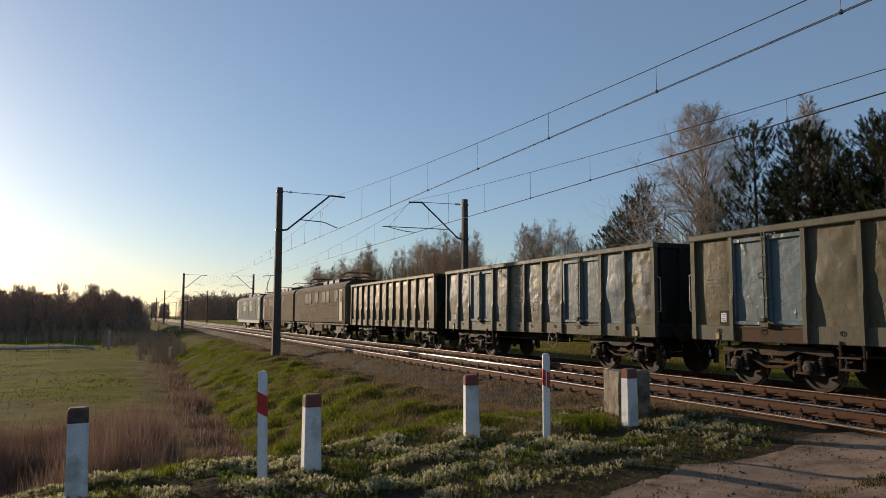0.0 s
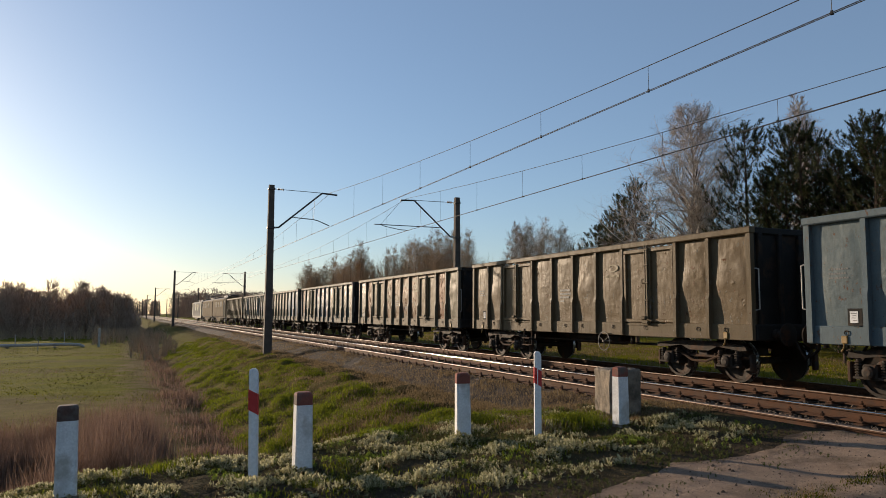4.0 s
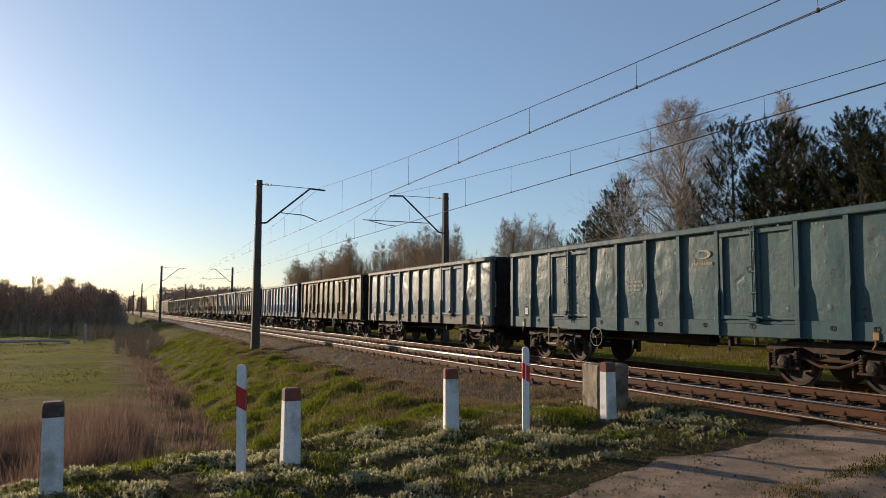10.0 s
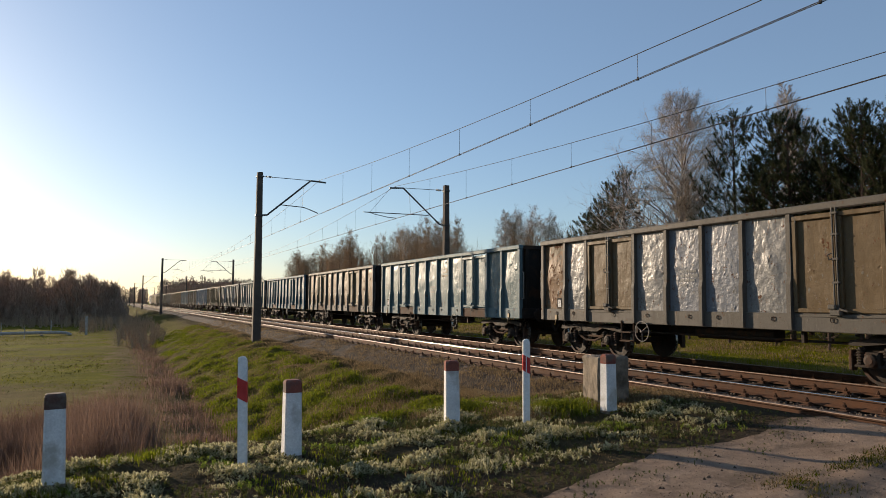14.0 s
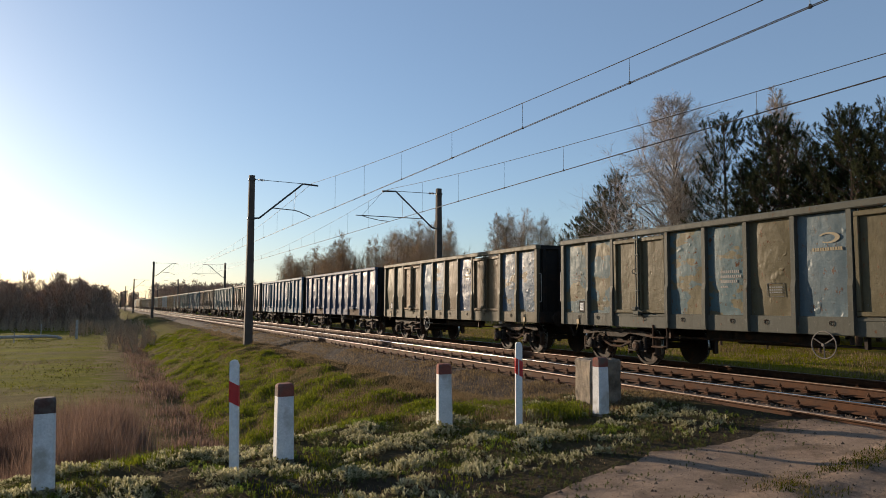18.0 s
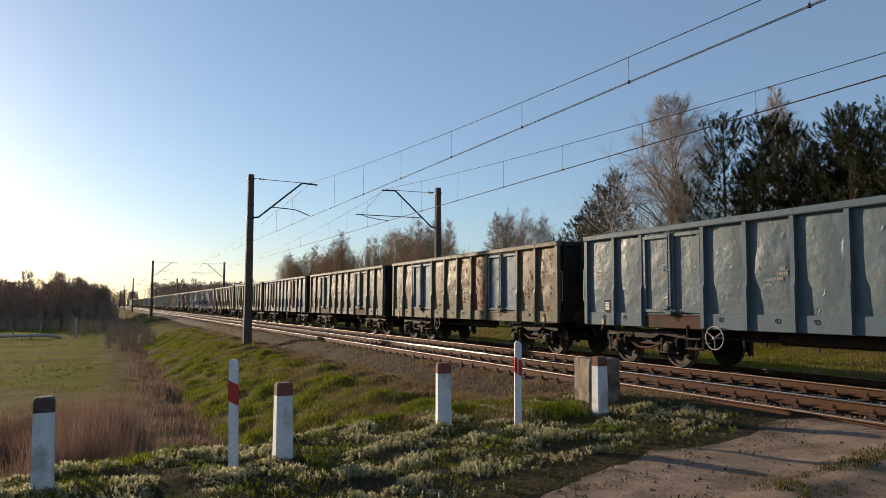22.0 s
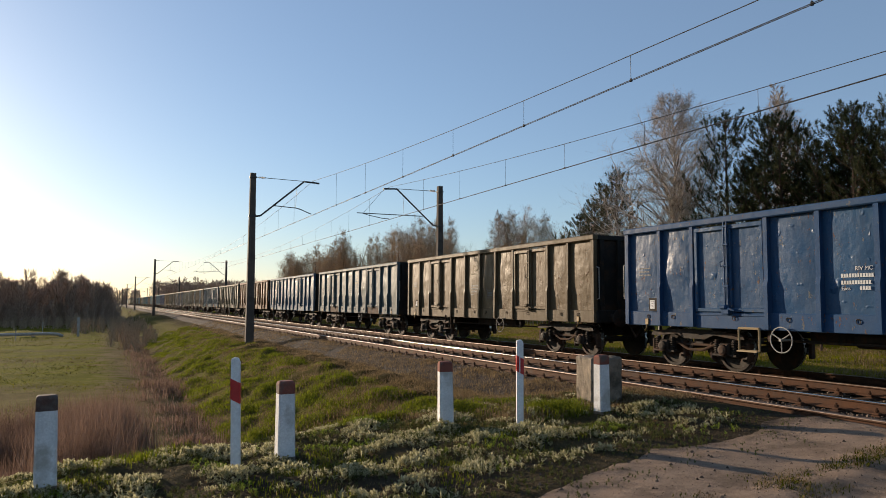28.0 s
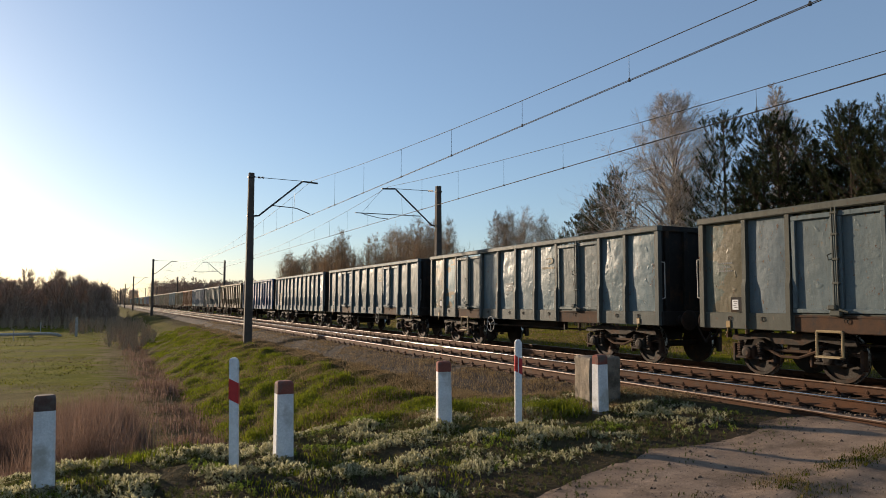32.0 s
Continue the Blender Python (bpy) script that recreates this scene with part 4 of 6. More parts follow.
# paints: name, base, second colour, share of repainted panels, rust, dirt
PAINT_ROWS = [
    ("olive_grey", (0.065, 0.058, 0.035), (0.070, 0.066, 0.049), 0.2, 0.25, 0.35),
    ("sand_grey", (0.089, 0.070, 0.039), (0.098, 0.081, 0.050), 0.2, 0.2, 0.3),
    ("grey_green_patched", (0.066, 0.064, 0.046), (0.101, 0.113, 0.126), 0.25, 0.3, 0.3),
    ("grey_with_blue", (0.070, 0.066, 0.047), (0.013, 0.068, 0.149), 0.3, 0.2, 0.25),
    ("silver_grey", (0.092, 0.085, 0.068), (0.075, 0.1, 0.132), 0.4, 0.45, 0.35),
    ("battered_silver", (0.118, 0.126, 0.132), (0.105, 0.12, 0.145), 0.4, 0.4, 0.2),
    ("grey_rust_patched", (0.09, 0.072, 0.046), (0.115, 0.068, 0.036), 0.5, 0.75, 0.3),
    ("grey_rust_flaked", (0.076, 0.083, 0.066), (0.084, 0.088, 0.068), 0.3, 0.78, 0.25),
    ("stone_rusted", (0.086, 0.078, 0.055), (0.092, 0.08, 0.055), 0.3, 0.68, 0.25),
    ("olive_slate_patched", (0.062, 0.06, 0.04), (0.06, 0.077, 0.09), 0.3, 0.25, 0.3),
    ("violet_blue", (0.052, 0.083, 0.118), (0.062, 0.09, 0.122), 0.3, 0.12, 0.2),
    ("brown_olive", (0.075, 0.054, 0.029), (0.08, 0.059, 0.034), 0.3, 0.35, 0.3),
    ("pale_blue_grey", (0.068, 0.093, 0.105), (0.077, 0.102, 0.119), 0.3, 0.2, 0.3),
    ("blue_ochre_patched", (0.05, 0.084, 0.122), (0.098, 0.084, 0.05), 0.12, 0.2, 0.3),
    ("light_blue", (0.056, 0.098, 0.142), (0.064, 0.106, 0.145), 0.3, 0.12, 0.2),
    ("olive_blue_panel", (0.055, 0.052, 0.032), (0.035, 0.082, 0.137), 0.12, 0.2, 0.3),
    ("mint_blue", (0.07, 0.106, 0.126), (0.076, 0.11, 0.126), 0.3, 0.2, 0.25),
    ("teal", (0.032, 0.068, 0.08), (0.036, 0.074, 0.086), 0.3, 0.35, 0.3),
    ("sea_blue", (0.022, 0.066, 0.096), (0.026, 0.072, 0.1), 0.3, 0.25, 0.25),
    ("rust_tan", (0.108, 0.079, 0.047), (0.12, 0.08, 0.045), 0.3, 0.62, 0.3),
    ("pale_mint", (0.072, 0.115, 0.128), (0.078, 0.12, 0.134), 0.3, 0.08, 0.2),
    ("indigo", (0.045, 0.062, 0.108), (0.052, 0.07, 0.116), 0.4, 0.05, 0.2),
    ("olive_blue_patched", (0.075, 0.064, 0.04), (0.058, 0.091, 0.133), 0.45, 0.35, 0.3),
    ("steel_rust_doors", (0.064, 0.077, 0.086), (0.06, 0.083, 0.1), 0.35, 0.58, 0.3),
    ("rust_brown", (0.105, 0.042, 0.014), (0.085, 0.038, 0.014), 0.3, 0.6, 0.3),
    ("rusted_through", (0.12, 0.052, 0.022), (0.1, 0.085, 0.06), 0.5, 0.85, 0.25),
    ("olive_teal_patched", (0.085, 0.078, 0.05), (0.05, 0.085, 0.1), 0.45, 0.4, 0.3),
    ("steel_blue", (0.062, 0.092, 0.112), (0.068, 0.1, 0.12), 0.3, 0.15, 0.2),
    ("strong_blue", (0.012, 0.044, 0.105), (0.012, 0.047, 0.11), 0.3, 0.02, 0.1),
    ("teal_grey", (0.053, 0.074, 0.083), (0.058, 0.079, 0.086), 0.3, 0.2, 0.3),
    ("sea_teal_patched", (0.068, 0.125, 0.15), (0.14, 0.11, 0.065), 0.12, 0.15, 0.25),
    ("teal_beige_patched", (0.059, 0.076, 0.068), (0.090, 0.081, 0.056), 0.3, 0.25, 0.3),
]
PLAIN_SHEEN = (0.44, 0.06, 0.25, 0.11)  # gloss, crumple, share of dents, shine
SHEEN = {"silver_grey": (0.34, 0.3, 0.9, 0.2), "battered_silver": (0.32, 0.4, 0.95, 0.2), "strong_blue": (0.34, 0.04, 0.45, 0.12), "steel_blue": (0.36, 0.08, 0.5, 0.14), "indigo": (0.34, 0.2, 0.6, 0.16), "violet_blue": (0.34, 0.22, 0.85, 0.14),
         "blue_ochre_patched": (0.34, 0.16, 0.75, 0.13), "olive_blue_patched": (0.36, 0.2, 0.7, 0.1), "pale_mint": (0.36, 0.08, 0.6, 0.14), "mint_blue": (0.36, 0.08, 0.5, 0.13), "teal_beige_patched": (0.36, 0.12, 0.5, 0.13)}
PAINTS = []
for nm, b, al, sh, ru, di in PAINT_ROWS:
    b, al = (1.64 * b[0], 1.56 * b[1], 1.46 * b[2]), (1.64 * al[0], 1.56 * al[1], 1.46 * al[2])
    g = SHEEN.get(nm, PLAIN_SHEEN)
    PAINTS.append(wagon_paint("paint_" + nm, b, al, sh, ru, dirt=di, gloss=g[0], crumple=g[1], dents=g[2], spec=0.78 * g[3], blotch="patched" in nm))
PAINT = {row[0]: p for row, p in zip(PAINT_ROWS, PAINTS)}
# frames that are painted otherwise than the panels
FRAME_COLOUR = {"blue_ochre_patched": (0.05, 0.05, 0.04), "mint_blue": (0.056, 0.064, 0.06), "rust_tan": (0.058, 0.057, 0.052), "teal_beige_patched": (0.058, 0.06, 0.05), "battered_silver": (0.075, 0.068, 0.058), "silver_grey": (0.07, 0.066, 0.055)}
FRAME_PAINT = {nm: wagon_paint("frame_paint_" + nm, tuple(1.45 * x for x in FRAME_COLOUR.get(nm, b)), al, 0.0, 0.6 * ru, dirt=di, crumple=0.0, dents=0.0, spec=0.08) for nm, b, al, sh, ru, di in PAINT_ROWS}
# one row a wagon: paint, paint of the doors, emblem bay, emblem colour is yellow, marks bay, rusty step, words for the label
TRAIN = [
    ("sand_grey", "sand_grey", 0, "sand-grey painted"),
    ("grey_green_patched", "pale_blue_grey", 4, "dented grey-green painted"),
    ("grey_with_blue", "steel_blue", 6, "grey painted, blue-doored"),
    ("silver_grey", "olive_grey", 6, "dented silver-grey"),
    ("grey_rust_patched", "sand_grey", 6, "tan-grey painted, rust-blotched"),
    ("brown_olive", "brown_olive", 6, "brown-olive painted"),
    ("pale_blue_grey", "pale_blue_grey", 5, "pale blue-grey painted"),
    ("blue_ochre_patched", "pale_blue_grey", 6, "blue painted, ochre-patched"),
    ("light_blue", "light_blue", 6, "light blue painted"),
    ("olive_blue_panel", "olive_grey", 5, "olive painted, one blue panel on"),
    ("mint_blue", "light_blue", 5, "pale blue-green painted"),
    ("teal", "teal", 6, "teal painted"),
    ("sea_blue", "sea_blue", 6, "sea-blue painted"),
    ("rust_tan", "sand_grey", 0, "tan painted, rust-spotted"),
    ("pale_mint", "pale_mint", 5, "pale mint painted"),
    ("battered_silver", "brown_olive", 0, "battered silver-grey, brown-doored"),
    ("light_blue", "light_blue", 5, "light blue painted"),
    ("indigo", "indigo", 0, "indigo painted"),
    ("olive_blue_patched", "brown_olive", 6, "olive painted, blue-patched"),
    ("teal_beige_patched", "olive_grey", 6, "olive-teal painted"),
    ("steel_rust_doors", "rust_tan", 6, "steel-grey, rusty-doored"),
    ("grey_rust_flaked", "teal_grey", 6, "grey-green, rust-flaked"),
    ("stone_rusted", "light_blue", 6, "stone-grey, rust-flecked, blue-doored"),
    ("steel_blue", "steel_blue", 0, "dull steel-blue painted"),
    ("olive_slate_patched", "olive_slate_patched", 6, "olive and slate patched"),
    ("rust_brown", "rust_brown", 0, "rust-brown"),
    ("violet_blue", "violet_blue", 0, "dented violet-blue painted"),
    ("teal_grey", "teal_grey", 5, "grey-teal painted"),
    ("brown_olive", "brown_olive", 4, "brown-olive painted"),
    ("strong_blue", "strong_blue", 6, "freshly painted strong blue"),
    ("pale_blue_grey", "teal_grey", 0, "dented grey-blue, ochre-patched doorless"),
    ("teal_grey", "steel_blue", 6, "teal-grey painted"),
    ("mint_blue", "teal_grey", 6, "pale teal-grey painted"),
    ("teal_beige_patched", "pale_blue_grey", 0, "grey-teal painted, beige-patched"),
]
# panels painted otherwise than the rest of their wagon: wagon, bay, paint
ODD_PANELS = {1: {8: "pale_blue_grey"}, 2: {0: "olive_grey", 3: "olive_grey", 4: "olive_grey", 5: "sand_grey", 6: "olive_grey", 7: "light_blue", 8: "light_blue", 9: "violet_blue"},
              3: {0: "grey_rust_patched", 1: "silver_grey"}, 4: {0: "silver_grey", 1: "rusted_through", 8: "rusted_through", 9: "olive_grey"}, 7: {5: "sand_grey", 0: "pale_blue_grey"},
              9: {8: "light_blue"}, 13: {5: "pale_blue_grey"}, 15: {0: "grey_rust_patched"},
              18: {0: "olive_grey", 1: "olive_grey", 3: "light_blue", 4: "olive_blue_patched", 5: "brown_olive", 6: "indigo"}, 19: {0: "olive_teal_patched", 1: "olive_teal_patched", 3: "olive_teal_patched", 4: "olive_teal_patched", 5: "olive_grey", 6: "steel_blue"},
              20: {0: "silver_grey", 1: "rusted_through"}, 22: {5: "grey_rust_patched", 6: "rusted_through"}, 26: {0: "pale_blue_grey", 1: "silver_grey"}, 30: {0: "blue_ochre_patched", 4: "blue_ochre_patched", 9: "silver_grey"}, 32: {0: "teal_beige_patched", 1: "sea_teal_patched"}, 33: {0: "teal_beige_patched", 1: "pale_blue_grey"}}
ODD_DOOR = {18: "rust_tan", 20: "rusted_through", 24: "silver_grey"}  # one leaf of the front pair
DENTED = {1, 3, 15, 18, 20, 21, 26, 30}
# where the handwheel and the step hang, in metres from the front; white ones; colour of the step
WHEEL_AT = {1: 8.2, 4: 8.0, 7: 7.9, 8: 8.1, 9: 8.0, 10: 4.4, 11: 4.5, 12: 7.9, 13: 4.6, 14: 8.1, 15: 4.5, 18: 4.9, 19: 8.1, 20: 8.1, 21: 4.5, 22: 4.8, 23: 4.5, 25: 4.5, 26: 7.9, 29: 4.5, 30: 6.6, 31: 8.1, 32: 4.9}
WHITE_WHEEL = {10, 12, 18, 23, 29, 32}
STEP_AT = {3: 2.9, 7: 3.0, 10: 4.0, 11: 2.4, 12: 2.4, 29: 3.7, 31: 3.8, 32: 2.9, 33: 3.0}
PALE_STEP = {11, 12, 29, 32, 33}
SINGLE_DOOR = [0.07, 1.2, 3.0, 4.15, 5.3, 6.5, 7.7, 8.9, 10.2, 11.45, 12.73]  # a wagon with one pair of doors, after its first panel
EVEN_BAYS = [0.07 + 12.66 * i / 12 for i in range(13)]  # a wagon with no doors
WAGON = wagon_meshes()


def dress(ob, m):
    ob.material_slots[0].link = "OBJECT"
    ob.material_slots[0].material = m
    return ob


def build_wagon(k, row):
    ribs, paint, door, emblem, words = FRAME_PAINT[row[0]], PAINT[row[0]], PAINT[row[1]], row[2], row[3]
    M, rnd = WAGON, random.Random(100 + k)
    sill = IRON_BROWN if rnd.random() < 0.5 and row[0] != "strong_blue" else ribs
    w = thing("freight_wagon", Matrix(), words + " open high-sided freight wagon on rails", "freight wagon", "wagons of the freight train")

    def y_at(s):
        return HALF - s

    def lines(rows, label, s, z):
        for dz, me in rows:
            part("lettering", me, w, label, at=pose(-1.361, y_at(s), z + dz))
    posts, door_bays = (EVEN_BAYS, ()) if k == 0 else (SINGLE_DOOR, (1,)) if k == 2 else (POSTS, (2, 7))
    bays = list(zip(posts[:-1], posts[1:]))
    odd = ODD_PANELS.get(k, {})
    for i, (a, b) in enumerate(bays):
        c = y_at((a + b) / 2)
        part("tie_ring", M["tie_ring"], w, at=pose(-1.4 if i in door_bays else -1.385, c + (0.12 if i % 2 else -0.15), 1.14))
        if i in door_bays and k == 30:
            for d in (-0.49, 0.49):
                dress(part("side_panel", M["end"][rnd.randrange(3)], w, at=pose(-1.335, c + d, 1.26) @ Matrix.Diagonal((1, 0.87, 1, 1))), paint)
            dress(part("post", M["post"], w, at=pose(-1.335, c, 0.95)), ribs)
        elif i in door_bays:
            for d in (-0.46, 0.46):
                leaf = PAINT[ODD_DOOR[k]] if k in ODD_DOOR and d > 0 and i == 2 else door
                dress(part("door_leaf", M["door"], w, at=pose(-1.335, c + d, 1.27)), leaf)
            dress(part("lock_bar", M["lock"], w, at=pose(-1.36, c, 1.28)), ribs)
            dress(part("door_sill", M["door_sill"], w, at=pose(0, c, 0)), sill)
        else:
            kind = "end" if i in (0, 9) else "mid" if i in (1, 8) else "std"
            form = rnd.randrange(1, 6) if k in DENTED else 3 if i in (0, emblem) else rnd.randrange(4)
            fit = Matrix.Diagonal((1, (b - a - 0.1) / ({"end": 1.08, "mid": 0.95, "std": 1.04}[kind]), 1, 1))
            dress(part("side_panel", M[kind][form], w, at=pose(-1.335, c, 1.26) @ fit), PAINT[odd[i]] if i in odd else paint)
            if k == 30 and i == 1:
                dress(part("hatch", M["door"], w, "small low hatch", at=pose(-1.385, c, 1.27) @ Matrix.Diagonal((1, 0.95, 0.48, 1))), PAINT["silver_grey"])
    for i, s in enumerate(posts):
        me = M["corner_post"] if i in (0, len(posts) - 1) else M["post"]
        dress(part("post", me, w, at=pose(-1.335, y_at(s), 0.95)), ribs)
    for nm in ("top_rail", "sill"):
        dress(part(nm, M[nm], w), ribs)
    dress(part("side_wall", M["far_side"], w), ribs)
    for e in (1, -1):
        # walls, ribs and beams are coloured as shaded, not in the wagon's paint
        wall = dress(part("end_wall", M["end_wall"], w, "end wall with its shade painted in", at=pose(0, e * (HALF - 0.1), 0, 0, 0, 0 if e > 0 else 180)), SHADE_AND_DARK)
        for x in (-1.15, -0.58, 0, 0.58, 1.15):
            dress(part("rib", M["end_rib"], wall, at=pose(x, 0, 0)), SHADE_AND_DARK)
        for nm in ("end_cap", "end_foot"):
            dress(part("end_beam", M[nm], wall), SHADE_AND_DARK)
    part("underframe", M["underframe"], w)
    for yb in (4.5, -4.5):
        bg = part("bogie", M["bolster"], w, at=pose(0, yb, 0))
        for s in (-1, 1):
            part("side_frame", M["side_frame"], bg, at=pose(s * 1.02, 0, 0))
            part("brake_rigging", M["brake_rig"], bg, at=pose(s * 0.9, 0, 0, 0, 0, 0 if s < 0 else 180))
            for ya in (0.9, -0.9):
                part("axle_box", M["axle_box"], bg, at=pose(s * 1.05, ya, 0, 0, 0, 0 if s < 0 else 180))
        for ya in (0.9, -0.9):
            part("wheelset", M["wheelset"], bg, at=pose(0, ya, 0.457))
    for e in (1, -1):
        for x in (-0.875, 0.875):
            part("buffer", M["buffer"], w, at=pose(x, e * (HALF - 0.16), 1.06, 0, 0, 0 if e > 0 else 180))
        part("coupler", M["coupler"], w, at=pose(0, e * (HALF - 0.02), 0, 0, 0, 0 if e > 0 else 180))
        part("grab_rail", M["grab_rail"], w, at=pose(-1.35, e * (HALF + 0.02), 1.55, 0, 0, -90 * e))
        part("rope_hook", M["rope_hook"], w, at=pose(-1.36, y_at(0.75) if e > 0 else -y_at(0.75), 0.93))
    part("handwheel", M["white_handwheel" if k in WHITE_WHEEL else "handwheel"], w, "painted brake handwheel", at=pose(-1.46, y_at(WHEEL_AT.get(k, 7.9)), 0.76))
    part("step", M["step" if k in PALE_STEP else "step_rust"], w, at=pose(-1.4, y_at(STEP_AT.get(k, 3.9)), 0.5))
    card = part("card_frame", M["card_frame"], w, at=pose(-1.395, y_at(0.98), 1.42))
    part("card", M["card"], card, "white paper waybill card")
    part("card_print", M["card_text"], card, at=pose(-0.036, 0.015, 0.0) @ Matrix.Diagonal((1, 0.8, 1.0, 1)))
    if row[0] == "strong_blue":
        for words, dy, z, size in (("RIV MC", 0.1, 2.02, 0.1), ("Eaos", 0.36, 1.68, 0.09)):
            part("lettering", words_mesh(words, size), w, "white painted lettering", at=pose(-1.362, y_at(6.05) + dy, z))
        lines(M["fresh_lines"], "white lettering bars", 6.05, 1.78)
    else:
        lines(M["marks"], "faded lettering bars", 6.0, 1.72 + 0.1 * (k % 2))
    if k % 3 == 1:
        part("lettering_frame", M["table"], w, "faded square lettering frame", at=pose(-1.361, y_at(7.05), 1.75) @ Matrix.Diagonal((1, 1.3, 0.9, 1)))
        lines(M["table_lines"], "faded lettering bars", 7.05, 1.75)
    for kk, words, size, dy, s0, z in ((23, "RIV MC", 0.1, 0.1, 6.05, 2.05), (30, "UIC", 0.12, -0.1, 11.0, 2.3)):
        if kk == k:
            dress(part("lettering", words_mesh(words, size), w, "faded painted lettering", at=pose(-1.362, y_at(s0) + dy, z)), LETTER)
    lines(M["small_marks"], "worn lettering bars", 0.66, 2.0)
    if emblem:
        a, b = bays[emblem]
        mark = part("emblem", M["emblem"], w, "faded emblem ring", at=pose(-1.359, y_at((a + b) / 2) - 0.12, 2.66) @ Matrix.Diagonal((1, 1.3, 0.6, 1)))
        part("lettering", M["emblem_line"], w, "faded lettering bars", at=pose(-1.359, y_at((a + b) / 2) - 0.1, 2.43))
    return w


WAGONS = [build_wagon(k, row) for k, row in enumerate(TRAIN)]

# ---- things by the crossing ----
def build_bollards():
    def col(w, d, z0, z1, top):
        """A tapered square post with chamfered arrises."""
        c = 0.018
        def ring(k, z, cc):
            a, b = w / 2 * k, d / 2 * k
            return [(-a + cc, -b, z), (a - cc, -b, z), (a, -b + cc, z), (a, b - cc, z), (a - cc, b, z), (-a + cc, b, z), (-a, b - cc, z), (-a, -b + cc, z)]
        rings = [ring(1.0 - 0.1 * z0 / 0.85, z0, c), ring(1.0 - 0.1 * z1 / 0.85, z1, c)]
        if top:
            rings += [ring(0.84, z1 + 0.02, 0.03), ring(0.7, z1 + 0.03, 0.035)]
        s = Shape()
        p = [q for r in rings for q in r]
        f = [tuple(reversed(range(8))), tuple(range(len(p) - 8, len(p)))]
        for r in range(len(rings) - 1):
            f += [(r * 8 + i, r * 8 + (i + 1) % 8, r * 8 + 8 + (i + 1) % 8, r * 8 + 8 + i) for i in range(8)]
        return s.add(p, f)
    body, cap, foot = col(0.182, 0.172, 0.02, 0.68, False).mesh("shaft", WHITE), col(0.185, 0.175, 0.68, 0.78, True).mesh("cap", CAP_RED), col(0.188, 0.178, -0.3, 0.045, False).mesh("foot", BLOCK)
    for x, y, z, lean, turn, tone in ((-0.42, 7.12, -0.27, 1.6, 4, "dark"), (1.72, 7.48, -0.275, 0.4, 2, "white"), (3.93, 8.27, -0.2, 1.2, -12, "white"), (6.22, 8.08, -0.17, 0.3, 3, "white")):
        b = thing("bollard", pose(x, y, z, 0, -lean * 0.6, turn), "square white concrete bollard with %s cap" % ("blackened" if tone == "dark" else "faded red"), "bollard", "bollards along the road")
        part("shaft", body, b)
        if tone == "dark":
            dress(part("cap", cap, b, "blackened weathered cap"), CAP_DARK)
        else:
            part("cap", cap, b, "faded red painted cap")
        part("foot", foot, b, "bare concrete foot")


def build_guide_posts():
    w, d, h = 0.088, 0.06, 1.09
    out = [(-w / 2, -0.25), (w / 2, -0.25), (w / 2, h - 0.045), (w / 2 - 0.012, h - 0.02), (w / 2 - 0.025, h), (-w / 2 + 0.012, h - 0.004), (-w / 2, h - 0.02)]
    def solid(o, y0, y1):
        return Shape().prism(o, 1, y0, y1)
    s = solid(out, -d / 2, d / 2)
    me = s.mesh("post", PLASTIC)
    bm = bmesh.new()
    bm.from_mesh(me)
    bmesh.ops.bevel(bm, geom=[e for e in bm.edges], offset=0.008, segments=2, affect="EDGES", clamp_overlap=True)
    bm.to_mesh(me)
    bm.free()
    k = w / 2 + 0.003
    band = solid([(-k, h - 0.4), (k, h - 0.45), (k, h - 0.25), (-k, h - 0.2)], -d / 2 - 0.003, d / 2 + 0.003).mesh("reflector_band", REFLECT)
    strip = solid([(-0.012, h - 0.42), (0.0, h - 0.425), (0.0, h - 0.225), (-0.012, h - 0.22)], -d / 2 - 0.005, -d / 2 - 0.002).mesh("band_stripe", PLASTIC)
    for x, y, z, lean, st in ((1.195, 7.27, -0.285, -1.2, False), (4.85, 7.99, -0.213, 0.2, True)):
        p = thing("guide_post", pose(x, y, z, 0, lean, -20), "white plastic roadside guide post with slanted red band", "guide post", "guide posts along the road")
        part("post", me, p)
        part("reflector_band", band, p, "slanted red reflective band")
        if st:
            part("band_stripe", strip, p, "white stripe on the band")


def build_block():
    s = Shape().box(-0.26, 0.26, -0.26, 0.26, -0.3, 0.74, 0.03)
    me = s.mesh("concrete_block", BLOCK)
    bm = bmesh.new()
    bm.from_mesh(me)
    bmesh.ops.subdivide_edges(bm, edges=bm.edges, cuts=7, use_grid_fill=True)
    for v in bm.verts:
        v.co += v.normal * (0.02 * noise.noise(v.co * 6) + 0.012 * noise.noise(v.co * 17))
    bm.to_mesh(me)
    bm.free()
    ob = new("concrete_block", me)
    ob.matrix_basis = pose(6.86, 8.98, -0.2, 0, 0, -8)
    tagged(ob, "weathered square concrete block beside the bollard", "concrete block")


